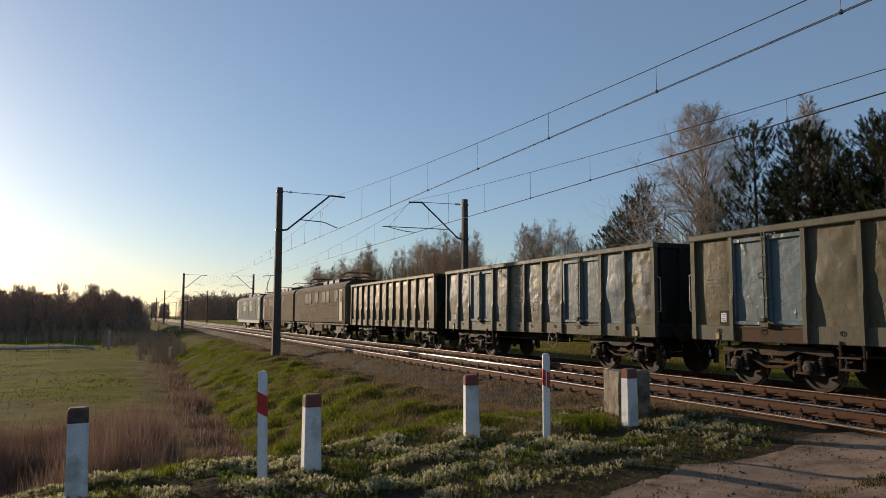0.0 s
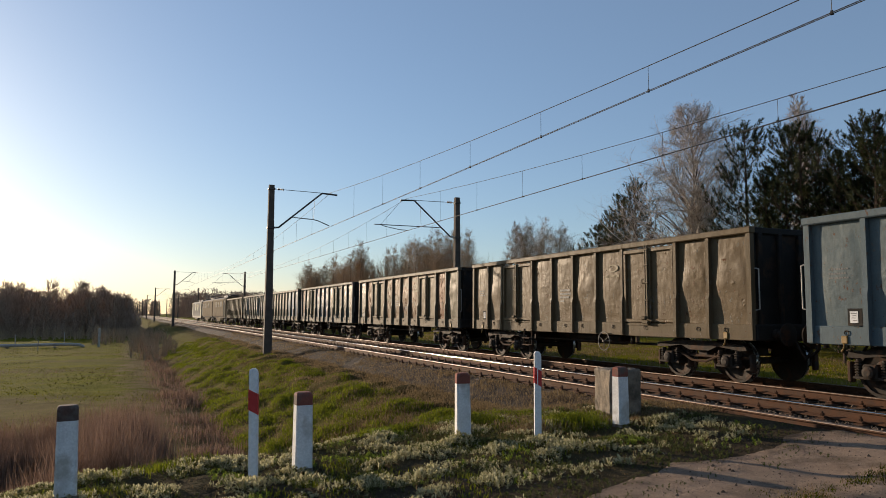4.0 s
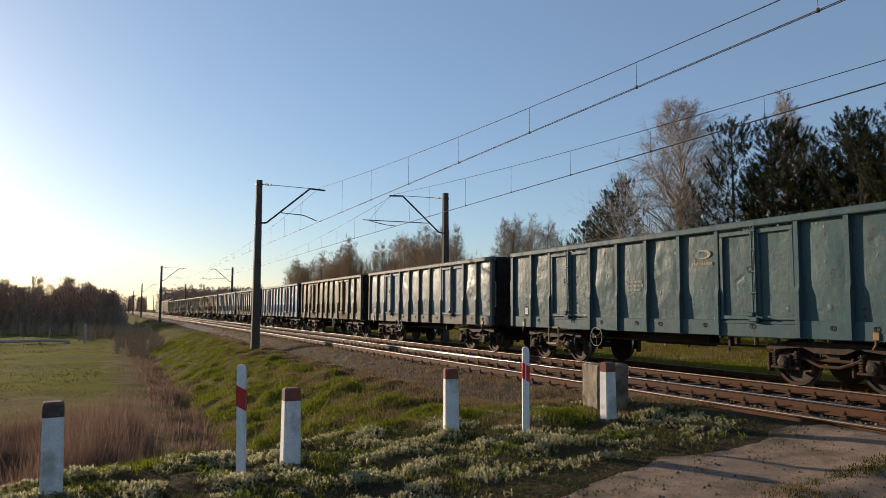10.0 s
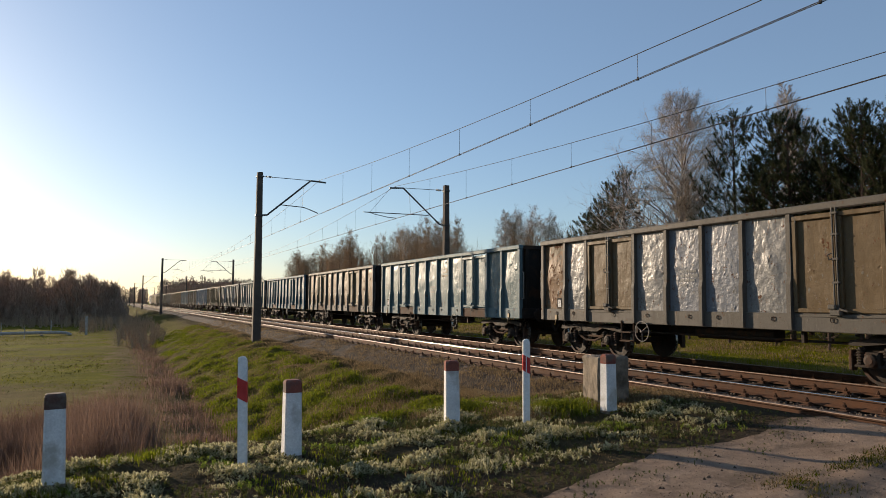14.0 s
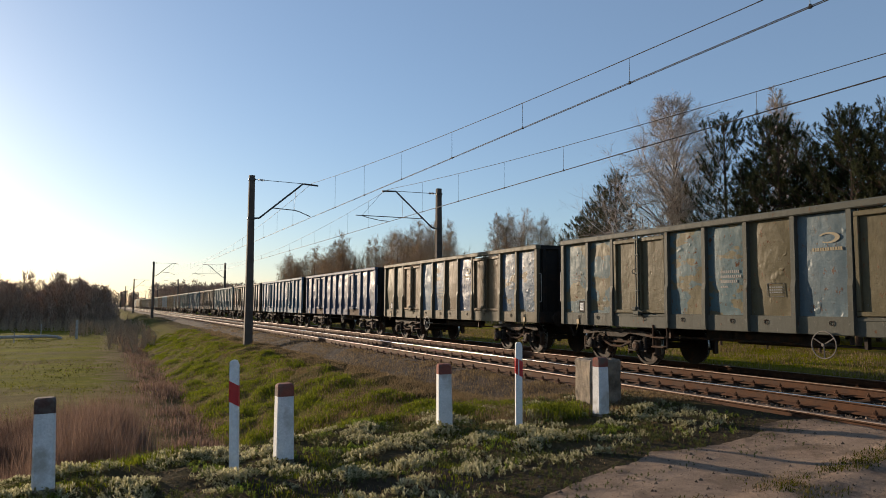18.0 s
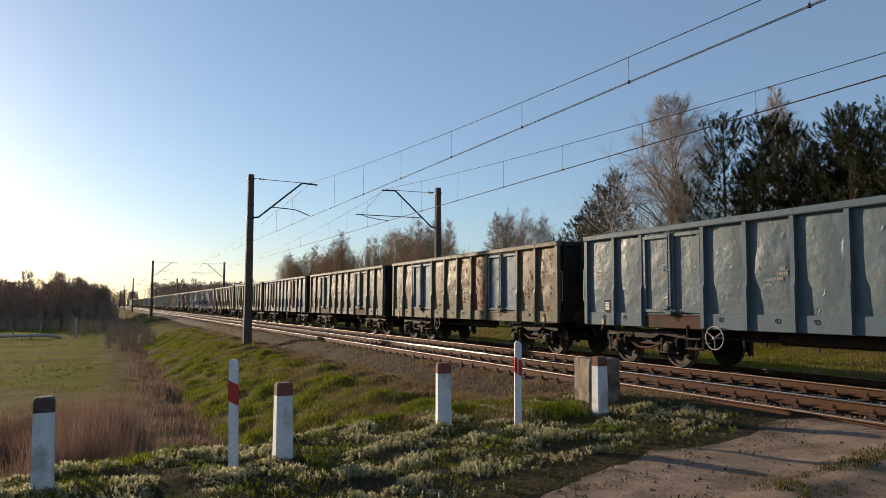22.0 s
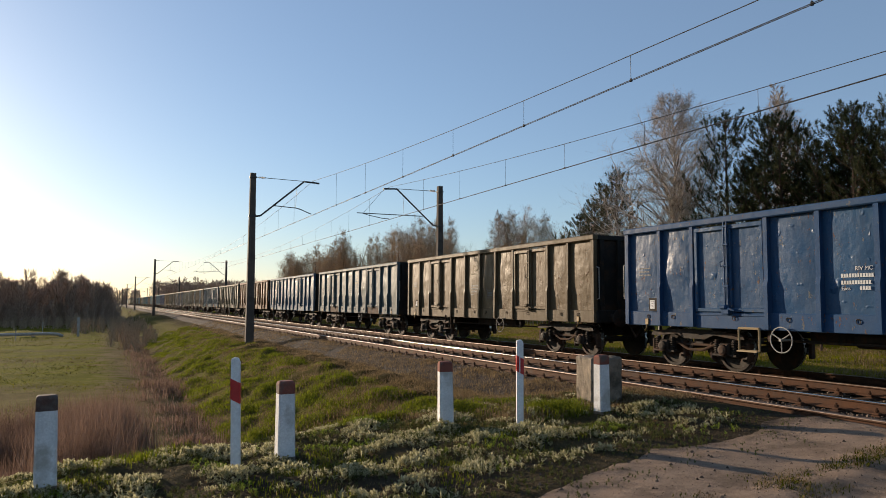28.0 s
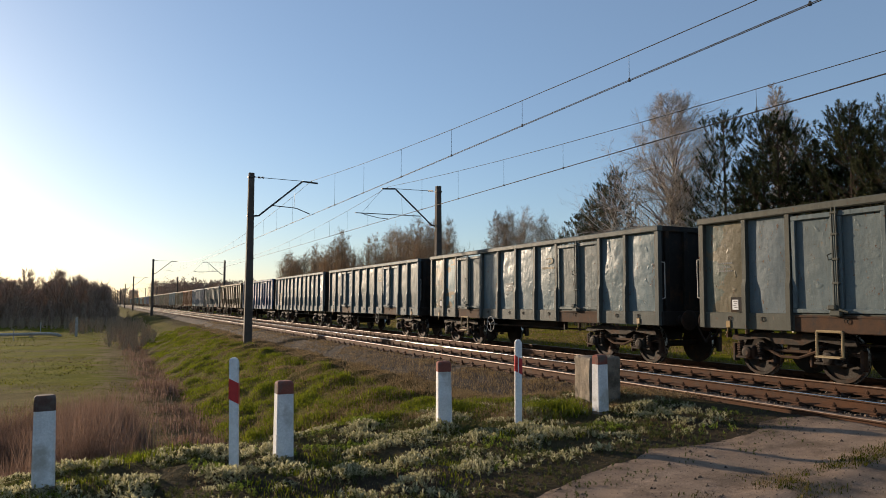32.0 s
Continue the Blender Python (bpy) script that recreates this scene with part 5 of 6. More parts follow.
def build_field_fence():
    rows = [(-8.6, 71, 1.1, 0.07), (-6.3, 65, 0.8, 0.06), (-5.1, 74, 1.2, 0.07), (-2.1, 69.5, 1.65, 0.2), (-11.2, 69, 1.2, 0.07)]
    for x, y, h, w in rows:
        p = thing("fence_post", pose(x, y, ground_z(x, y)), "grey weathered post at the edge of the meadow", "fence post", "meadow fence posts")
        part("shaft", Shape().box(-w / 2, w / 2, -w / 2, w / 2, -0.3, h, 0.012).mesh("shaft", PALE_POST), p)
    z = ground_z(-8, 70) + 0.2
    pts = [(-24, 69.2, z), (-16, 69.4, z), (-8, 69.7, z + 0.02), (-4.4, 70.2, z + 0.05), (-3.6, 70.3, z - 0.02), (-3.3, 70.35, z - 0.2)]
    pipe = thing("field_pipe", Matrix(), "long pale pipe laid across the meadow", "pipe")
    part("tube", Shape().tube(pts, 0.13, 10).mesh("tube", PALE_POST), pipe)
    for x in (-20, -14, -9, -5.5):
        part("cradle", Shape().box(x - 0.1, x + 0.1, 69.3, 70.1, z - 0.6, z - 0.1, 0.02).mesh("cradle", BLOCK), pipe)


# ---- locomotives ----
LOCO_CREAM = surface("cream_loco_paint", (0.115, 0.088, 0.055), (0.16, 0.125, 0.08), 1.5, 40, 0.85, 0.0, 0.1, 0.004, spec=0.04, stain=(0.1, 0.075, 0.04))
LOCO_PALE = surface("pale_loco_paint", (0.24, 0.2, 0.14), (0.32, 0.27, 0.2), 1.5, 40, 0.6, 0.0, 0.1, 0.004, spec=0.12)
LOCO_ROOF = surface("loco_roof", (0.028, 0.025, 0.022), (0.06, 0.052, 0.045), 2, 40, 0.7)
LOCO_WHITE = surface("silver_loco_paint", (0.075, 0.083, 0.088), (0.13, 0.14, 0.145), 2, 40, 0.8, 0.0, 0.05, 0.002, spec=0.05)
LOCO_GREEN = surface("green_loco_paint", (0.012, 0.075, 0.042), (0.02, 0.1, 0.055), 2, 40, 0.35, 0.0, 0.05, 0.002)
GLASS = surface("dark_window_glass", (0.012, 0.014, 0.016), (0.02, 0.022, 0.025), 3, 30, 0.35, 0.0, 0.0, 0.001, spec=0.06)


def pantograph(loco, y, up):
    s = Shape()
    z0 = 3.86
    for x in (-0.6, 0.6):
        s.tube([(x, y - 0.9, z0), (x, y + 0.9, z0)], 0.03, 6)
        if up:
            s.tube([(x, y - 0.8, z0), (x * 0.8, y + 0.3, 4.85), (x * 0.4, y - 0.1, 5.6)], 0.025, 6)
            s.tube([(x, y + 0.8, z0), (x * 0.8, y - 0.3, 4.85), (x * 0.4, y + 0.1, 5.6)], 0.025, 6)
        else:
            s.tube([(x, y - 1.0, z0 + 0.1), (x * 0.8, y + 0.9, z0 + 0.25)], 0.025, 6)
    zt = 5.68 if up else z0 + 0.35
    for d in (-0.18, 0.18):
        s.tube([(-0.95, y + d, zt - 0.15), (-0.7, y + d, zt), (0.7, y + d, zt), (0.95, y + d, zt - 0.15)], 0.022, 6)
    s.tube([(-0.6, y - 0.9, z0), (0.6, y - 0.9, z0)], 0.03, 6).tube([(-0.6, y + 0.9, z0), (0.6, y + 0.9, z0)], 0.03, 6)
    part("pantograph", s.mesh("pantograph", STEEL), loco)


def loco_body(name, half, mat, parent, cab_front, cab_back, wide=1.5):
    """A rounded-roof shell; sloped cab faces at the ends that have a cab."""
    sec = [(-wide, 1.05), (-wide, 3.2), (-wide + 0.1, 3.4), (-wide + 0.4, 3.58), (0, 3.66), (wide - 0.4, 3.58), (wide - 0.1, 3.4), (wide, 3.2), (wide, 1.05)]
    ys = [(-half, 0.9 if cab_back else 1), (-half + 0.35, 1), (half - 0.35, 1), (half, 0.9 if cab_front else 1)]
    p, n = [], len(sec)
    for y, k in ys:
        for x, z in sec:
            sl = 0.0
            if k < 1:
                sl = -0.5 * max(0.0, z - 2.3) / 1.3 * (1 if y > 0 else -1)
            p.append((x * k, y + sl, z))
    f = [tuple(range(n)), tuple(reversed(range(3 * n, 4 * n)))]
    for r in range(3):
        f += [(r * n + i, r * n + (i + 1) % n, r * n + n + (i + 1) % n, r * n + n + i) for i in range(n)]
    s = Shape().add(p, f)
    s.m = [1 if min(s.v[i][2] for i in q) > 3.3 else 0 for q in s.f]
    return part(name, s.mesh(name, mat, LOCO_ROOF), parent)


LOCO_WHEELS = []


def loco_running(loco, half, axles, mat):
    """Frame, bogies with wheelsets, steps and boxes under the floor, buffers."""
    part("frame", Shape().box(-1.35, 1.35, -half + 0.1, half - 0.1, 0.88, 1.06, 0.02).mesh("frame", IRON), loco)
    part("battery_box", Shape().box(-1.4, -0.7, -1.2, 1.2, 0.4, 0.9, 0.05).mesh("battery_box", mat), loco)
    for yb in (half * 0.54, -half * 0.54):
        bg = part("bogie", Shape().box(-0.95, 0.95, -0.5, 0.5, 0.55, 0.9, 0.05).mesh("bogie", IRON), loco, at=pose(0, yb, 0))
        for s in (-1, 1):
            part("side_frame", Shape().prism([(-2.3, 0.6), (-2.2, 0.86), (2.2, 0.86), (2.3, 0.6), (0.8, 0.5), (0.5, 0.35), (-0.5, 0.35), (-0.8, 0.5)], 0, -0.07, 0.07).mesh("side_frame", IRON), bg, at=pose(s * 1.08, 0, 0))
            for ya in axles:
                part("axle_box", WAGON["axle_box"], bg, at=pose(s * 1.1, ya, 0.1, 0, 0, 0 if s < 0 else 180))
        for ya in axles:
            LOCO_WHEELS.append((part("wheelset", LOCO_WHEEL, bg, at=pose(0, ya, 0.6)), ya))
    for e in (1, -1):
        for x in (-0.875, 0.875):
            part("buffer", WAGON["buffer"], loco, at=pose(x, e * (half - 0.05), 1.06, 0, 0, 0 if e > 0 else 180))
        part("coupler", WAGON["coupler"], loco, at=pose(0, e * half, 0, 0, 0, 0 if e > 0 else 180))


def loco_wheel():
    s = Shape().rod((-0.98, 0, 0), (0.98, 0, 0), 0.09, 0.09, 10)
    for x in (-1, 1):
        s.lathe((x * 0.683, 0, 0), (x, 0, 0), [(0, 0.63), (0.03, 0.63), (0.034, 0.605), (0.13, 0.6), (0.13, 0.53), (0.09, 0.5), (0.07, 0.25), (0.14, 0.15)], 24)
    return s.mesh("wheelset", IRON, smooth=True)


LOCO_WHEEL = loco_wheel()


def build_cream_section(lead_half):
    half = 7.55
    lo = thing("electric_locomotive", Matrix(), "cream-painted section of a twin electric freight locomotive", "locomotive", "locomotives of the freight train")
    loco_body("body_shell", half, LOCO_CREAM, lo, lead_half, not lead_half)
    for k, (y, w) in enumerate(((5.15, 0.75), (3.0, 0.9), (1.95, 0.9), (-0.2, 0.9), (-2.2, 0.9), (-3.25, 0.9))):
        y = y if lead_half else -y
        fr = part("window", Shape().box(-1.52, -1.49, y - w / 2 - 0.06, y + w / 2 + 0.06, 2.29, 3.1, 0.008).mesh("window", LOCO_CREAM), lo)
        part("pane", Shape().box(-1.528, -1.515, y - w / 2, y + w / 2, 2.35, 3.04).mesh("pane", GLASS), fr)
    yd = 6.3 if lead_half else -6.3
    d = part("door", Shape().box(-1.525, -1.49, yd - 0.35, yd + 0.35, 1.15, 3.1, 0.01).mesh("door", LOCO_PALE), lo)
    part("pane", Shape().box(-1.535, -1.52, yd - 0.2, yd + 0.2, 2.3, 2.95).mesh("pane", GLASS), d)
    for s in (-0.24, 0.24):
        part("handrail", Shape().tube([(-1.56, yd + s * 2, 1.2), (-1.56, yd + s * 2, 2.6)], 0.018, 6).mesh("handrail", HANDLE), lo)
    e = 1 if lead_half else -1
    for x in (-0.68, 0.68):
        part("windscreen", Shape().add([(x - 0.5, e * (half + 0.01), 2.45), (x + 0.5, e * (half + 0.01), 2.45), (x + 0.46, e * (half - 0.2), 3.3), (x - 0.46, e * (half - 0.2), 3.3), (x - 0.5, e * (half - 0.08), 2.45), (x + 0.5, e * (half - 0.08), 2.45), (x + 0.46, e * (half - 0.3), 3.3), (x - 0.46, e * (half - 0.3), 3.3)], [(0, 1, 2, 3), (7, 6, 5, 4), (0, 4, 5, 1), (1, 5, 6, 2), (2, 6, 7, 3), (3, 7, 4, 0)]).mesh("windscreen", GLASS), lo)
    for y in (-2.2, -0.6, 1.0):
        part("roof_box", Shape().box(-0.7, 0.7, y - 0.6, y + 0.6, 3.6, 3.9, 0.06).mesh("roof_box", LOCO_ROOF), lo)
    for z in (1.3, 2.12, 3.16):
        part("side_rib", Shape().box(-1.515, -1.495, -half + 0.4, half - 0.4, z, z + 0.04, 0.006).mesh("side_rib", LOCO_CREAM), lo)
    for y in (-5.4, -3.8, -1.4, 0.2, 1.9, 3.6, 5.4):
        part("roof_insulator", Shape().lathe((-0.3, y, 3.6), (0, 0, 1), [(0, 0.05), (0.08, 0.1), (0.16, 0.05), (0.24, 0.1), (0.32, 0.04)], 8).mesh("roof_insulator", GLAZE), lo)
    part("roof_conductor", Shape().tube([(-0.3, -5.4, 3.93), (-0.3, 5.4, 3.93)], 0.025, 6).mesh("roof_conductor", STEEL), lo)
    for y in (-3.0, -1.9, 1.9, 3.0):
        part("equipment_box", Shape().box(-1.38, -0.9, y - 0.4, y + 0.4, 0.62, 0.95, 0.03).mesh("equipment_box", LOCO_CREAM), lo)
    for y in (-6.4, 6.4):
        part("step", Shape().box(-1.45, -1.2, y - 0.25, y + 0.25, 0.45, 0.49, 0.008).box(-1.45, -1.2, y - 0.25, y + 0.25, 0.75, 0.79, 0.008).box(-1.44, -1.41, y - 0.25, y - 0.22, 0.45, 1.05).box(-1.44, -1.41, y + 0.22, y + 0.25, 0.45, 1.05).mesh("step", HANDLE), lo)
    pantograph(lo, 4.6, False)
    pantograph(lo, -4.6, False)
    loco_running(lo, half, (-1.5, 1.5), LOCO_CREAM)
    return lo


def build_silver_loco():
    half = 9.3
    lo = thing("electric_locomotive", Matrix(), "silver and green modern electric locomotive, pantograph raised", "locomotive", "locomotives of the freight train")
    loco_body("body_shell", half, LOCO_WHITE, lo, True, True)
    for e in (1, -1):
        part("cab_front", Shape().box(-1.37, 1.37, e * (half - 0.12), e * (half + 0.03), 1.1, 2.35, 0.04).mesh("cab_front", LOCO_GREEN), lo)
        part("cab_side", Shape().box(-1.515, -1.49, e * (half - 1.9), e * (half - 0.5), 1.1, 3.3, 0.01).mesh("cab_side", LOCO_GREEN), lo)
        part("side_window", Shape().box(-1.525, -1.5, e * (half - 1.4), e * (half - 0.75), 2.4, 3.1, 0.01).mesh("side_window", GLASS), lo)
        part("windscreen", Shape().add([(x * 1.2, e * (half + 0.02 - 0.35 * (z - 2.4) / 1.6 - q), z) for q in (0, 0.1) for x, z in ((-1, 2.4), (1, 2.4), (0.9, 3.35), (-0.9, 3.35))], [(0, 1, 2, 3), (7, 6, 5, 4), (0, 4, 5, 1), (1, 5, 6, 2), (2, 6, 7, 3), (3, 7, 4, 0)]).mesh("windscreen", GLASS), lo)
    for k in range(5):
        y = -5 + 2.4 * k
        part("side_panel", Shape().box(-1.525, -1.49, y - 0.8, y + 0.8, 2.0 if k % 2 else 1.5, 3.1, 0.01).mesh("side_panel", LOCO_GREEN if k in (1, 3) else LOCO_WHITE), lo)
    for k in range(7):
        part("side_window", Shape().box(-1.53, -1.5, -4.6 + 1.25 * k, -3.7 + 1.25 * k, 2.55, 3.05, 0.01).mesh("side_window", GLASS), lo)
    part("skirt", Shape().box(-1.47, 1.47, -half + 0.8, half - 0.8, 0.7, 1.06, 0.03).mesh("skirt", LOCO_ROOF), lo)
    for y in (-3, 0, 3):
        part("roof_box", Shape().box(-0.8, 0.8, y - 0.9, y + 0.9, 3.6, 3.85, 0.06).mesh("roof_box", LOCO_ROOF), lo)
    pantograph(lo, -7.0, True)
    pantograph(lo, 6.6, False)
    loco_running(lo, half, (-1.4, 1.4), IRON)
    return lo


build_bollards()
build_guide_posts()
build_block()
build_field_fence()
LOCOS = [(build_cream_section(False), 8.2), (build_cream_section(True), 8.2 + 15.9), (build_silver_loco(), 8.2 + 15.9 + 17.9)]

# ---- plants ----
GRASS = leafy("grass_blades", (0.06, 0.078, 0.006), (0.2, 0.222, 0.018), 0.5, 0.75, 0.1)
GRASS_MEADOW = leafy("meadow_blades", (0.08, 0.085, 0.001), (0.2, 0.19, 0.004), 0.35, 0.85, 0.03)
GRASS_TUFT = leafy("tuft_blades", (0.03, 0.036, 0.002), (0.1, 0.1, 0.01), 0.2, 0.85, 0.03)
GRASS_DRY = leafy("dry_grass_blades", (0.1, 0.07, 0.034), (0.26, 0.185, 0.096), 0.45)
WEED = leafy("silvery_weed_leaves", (0.2, 0.195, 0.08), (0.58, 0.53, 0.33), 0.5)
WEED_LOW = leafy("low_dark_leaves", (0.035, 0.045, 0.012), (0.13, 0.135, 0.035), 0.35)
WEED_GREEN = leafy("green_weed_leaves", (0.11, 0.17, 0.02), (0.24, 0.28, 0.045), 0.5)
REED = leafy("dry_reed_stalks", (0.11, 0.068, 0.05), (0.27, 0.178, 0.132), 0.4)
NEEDLE = leafy("pine_needles", (0.014, 0.02, 0.008), (0.07, 0.076, 0.022), 0.2)
TWIG = leafy("bare_twigs", (0.22, 0.165, 0.12), (0.45, 0.365, 0.285), 0.0, 0.8)
TWIG_FAR = leafy("brown_twigs", (0.26, 0.18, 0.11), (0.44, 0.32, 0.2), 0.0, 0.85)
TWIG_DARK = leafy("dark_twigs", (0.24, 0.16, 0.11), (0.42, 0.3, 0.215), 0.0, 0.9)
BARK_BIRCH = surface("birch_bark", (0.42, 0.36, 0.29), (0.7, 0.63, 0.54), 5, 30, 0.8, 0.0, 0.3, 0.01, stain=(0.06, 0.05, 0.045))
BARK = surface("pine_bark", (0.06, 0.04, 0.03), (0.13, 0.085, 0.06), 6, 40, 0.9, 0.0, 0.6, 0.02)


def blades(rnd, places, height, width, lean, per=6, spread=0.06, curve=0.5):
    """Tufts of curved blades; places are (x, y, scale)."""
    v, f = [], []
    for x, y, k in places:
        z = surface_z(x, y) - 0.01
        for _ in range(per):
            a, h = rnd.uniform(0, 6.283), height * k * rnd.uniform(0.5, 1.2)
            bx, by = x + rnd.gauss(0, spread), y + rnd.gauss(0, spread)
            dx, dy = math.cos(a), math.sin(a)
            b, w = rnd.uniform(0, 6.283), width * rnd.uniform(0.6, 1.3)
            wx, wy = math.cos(b) * w / 2, math.sin(b) * w / 2
            q = lean * h * rnd.random()
            i = len(v)
            m = 0.55
            v += [(bx - wx, by - wy, z), (bx + wx, by + wy, z), (bx + dx * q * m * curve + wx * 0.8, by + dy * q * m * curve + wy * 0.8, z + h * m), (bx + dx * q * m * curve - wx * 0.8, by + dy * q * m * curve - wy * 0.8, z + h * m), (bx + dx * q, by + dy * q, z + h * (1 - 0.3 * lean))]
            f += [(i, i + 1, i + 2, i + 3), (i + 3, i + 2, i + 4)]
    return v, f


def rosettes(rnd, places, size):
    """Leafy weeds: short stalks ringed by broad blunt leaves."""
    v, f = [], []
    for x, y, k in places:
        z = surface_z(x, y)
        n = rnd.randint(9, 15)
        for j in range(n):
            a = rnd.uniform(0, 6.283)
            up = rnd.uniform(0.25, 1.3)
            L, w = size * k * rnd.uniform(0.6, 1.2), size * k * rnd.uniform(0.2, 0.34)
            dx, dy = math.cos(a) * math.cos(up), math.sin(a) * math.cos(up)
            dz = math.sin(up)
            sx, sy = -math.sin(a) * w / 2, math.cos(a) * w / 2
            h0 = z + size * k * rnd.uniform(0.0, 0.9)
            i = len(v)
            v += [(x, y, h0), (x + dx * L * 0.55 + sx, y + dy * L * 0.55 + sy, h0 + dz * L * 0.6), (x + dx * L, y + dy * L, h0 + dz * L * 0.85), (x + dx * L * 0.55 - sx, y + dy * L * 0.55 - sy, h0 + dz * L * 0.6)]
            f.append((i, i + 1, i + 2, i + 3))
    return v, f


def stuff(name, v, f, mat, label, category):
    return tagged(new(name, fast_mesh(name, v, f, mat)), label, category, kind="stuff")


def patchy(rnd, n, x0, x1, y0, y1, freq, cut, seed, power=1.0):
    """Places in a field, in patches."""
    out = []
    while len(out) < n:
        x, y = rnd.uniform(x0, x1), y0 + (y1 - y0) * rnd.random() ** power
        q = noise.noise((x * freq, y * freq, seed))
        if q > cut:
            out.append((x, y, 0.6 + min(0.8, 1.4 * (q - cut))))
    return out


def build_low_plants():
    rnd = random.Random(11)
    # low leaves close to the soil, silvery weeds, green herbs and grass on the verge
    def verge(n, x0, x1, y0, y1, freq, cut, seed, into, fade):
        """Places on the verge that thin out towards the road."""
        return [q for q in patchy(rnd, n, x0, x1, y0, y1, freq, cut, seed) if q[1] > road_edge(q[0]) + into + fade * rnd.random() ** 1.5]
    v, f = rosettes(rnd, verge(9500, -3.5, 7.5, 3.9, 9.9, 1.6, -0.25, 2, -0.45, 1.0), 0.034)
    extra = rosettes(rnd, [q for q in verge(2600, 0.5, 7.8, 3.9, 7.2, 2.6, 0.05, 12, -1.1, 1.1) if q[1] < road_edge(q[0]) + 0.3], 0.026)
    k = len(v)
    v, f = v + extra[0], f + [tuple(k + i for i in q) for q in extra[1]]
    stuff("verge_undergrowth", v, f, WEED_LOW, "low dark green leaves close to the soil", "weeds")
    v, f = rosettes(rnd, verge(11000, -3.5, 7.4, 4.2, 9.6, 2.2, -0.05, 1, -0.05, 1.1), 0.05)
    stuff("verge_weeds", v, f, WEED, "low silvery-green weeds on the road verge", "weeds")
    v, f = rosettes(rnd, verge(1500, -3, 7.4, 5.0, 9.8, 1.5, 0.2, 5, -0.15, 0.9), 0.055)
    stuff("verge_herbs", v, f, WEED_GREEN, "fresh green herbs on the road verge", "herbs")
    p = verge(750, -3, 7.3, 5.6, 10.5, 0.9, 0.15, 8, 0.1, 0.7) + [(rnd.gauss(5.75, 0.2), rnd.gauss(8.5, 0.16), 2.2) for _ in range(260)] + [(rnd.gauss(0.2, 0.3), rnd.gauss(8.3, 0.2), 1.5) for _ in range(120)]
    v, f = blades(rnd, p, 0.1, 0.009, 0.9, 9)
    stuff("verge_grass", v, f, GRASS, "bright green grass tufts on the verge", "grass")
    p = verge(1300, -3, 7.5, 4.6, 9.0, 1.1, -0.1, 18, -0.4, 0.8)
    v, f = blades(rnd, p, 0.06, 0.007, 1.2, 7, 0.07)
    stuff("verge_straw", v, f, GRASS_DRY, "dead straw between the verge weeds", "grass")
    # the grown-over strip between the wheel tracks
    p = []
    while len(p) < 640:
        x = rnd.uniform(4.2, 8.3)
        y = ridge_y(x) + rnd.gauss(0, 0.17)
        if noise.noise((x * 1.8, y * 2.5, 3)) > 0.0:
            p.append((x, y, rnd.uniform(0.5, 1.1)))
    v, f = blades(rnd, p[:300], 0.05, 0.008, 1.0, 7, 0.05)
    stuff("strip_straw", v, f, GRASS_DRY, "short dry grass between the wheel tracks", "grass")
    v, f = blades(rnd, p[300:], 0.05, 0.009, 1.0, 8, 0.05)
    stuff("strip_grass", v, f, GRASS_TUFT, "short dark grass between the wheel tracks", "grass")
    # clods and pebbles on the road
    v, f = [], []
    for _ in range(2600):
        x, y = rnd.uniform(1.5, 8), rnd.uniform(3.0, 6.6)
        r = rnd.uniform(0.004, 0.011) * (2.4 if rnd.random() < 0.1 else 1)
        z = surface_z(x, y) - 0.002
        i = len(v)
        v += [(x + r * math.cos(a) * rnd.uniform(0.7, 1.3), y + r * math.sin(a) * rnd.uniform(0.7, 1.3), z) for a in (0, 1.57, 3.14, 4.71)] + [(x, y, z + r * 0.9)]
        f += [(i, i + 1, i + 4), (i + 1, i + 2, i + 4), (i + 2, i + 3, i + 4), (i + 3, i, i + 4)]
    stuff("road_pebbles", v, f, STONE, "small stones and clods strewn on the road", "pebbles")
    # bank
    p = [(x, y, 0.7 + 0.9 * min(0.7, max(0.0, tussock(x, y)))) for x, y, k in patchy(rnd, 26000, 2.6, 5.9, 9.3, 60, 0.5, -0.25, 21, 1.9) if tussock(x, y) > 0.0 or rnd.random() < 0.1]
    v, f = blades(rnd, p, 0.13, 0.011, 1.1, 9, 0.09)
    stuff("bank_grass", v, f, GRASS, "fresh green grass on the railway bank", "grass")
    p = patchy(rnd, 9500, 4.8, 8.0, 8.3, 60, 0.8, -0.3, 31, 1.8) + patchy(rnd, 4500, 2.2, 5.8, 9.3, 50, 0.75, -0.2, 33, 1.8) + patchy(rnd, 2600, 3.6, 6.8, 8.8, 16, 0.9, -0.3, 35)
    v, f = blades(rnd, p, 0.11, 0.007, 1.2, 9, 0.11)
    stuff("dry_grass", v, f, GRASS_DRY, "withered brown grass beside the ballast", "grass")
    # reeds in the ditch
    p = [(x, y, k) for x, y, k in patchy(rnd, 15000, -5, 2.1, 10.2, 16.5, 0.35, -0.35, 41) if x < 0.0 + 0.12 * (y - 10) + 0.25 * math.sin(y * 2)]
    v, f = blades(rnd, p, 1.22, 0.007, 0.26, 6, 0.16, 0.3)
    stuff("reeds", v, f, REED, "dense dry brown reeds in the ditch", "reeds")
    p = patchy(rnd, 1500, 1.2, 2.7, 15, 100, 0.7, -0.1, 43, 1.4)
    v, f = blades(rnd, p, 0.34, 0.014, 0.9, 9, 0.25, 0.3)
    stuff("ditch_stalks", v, f, REED, "dry brown stalks along the ditch", "reeds")
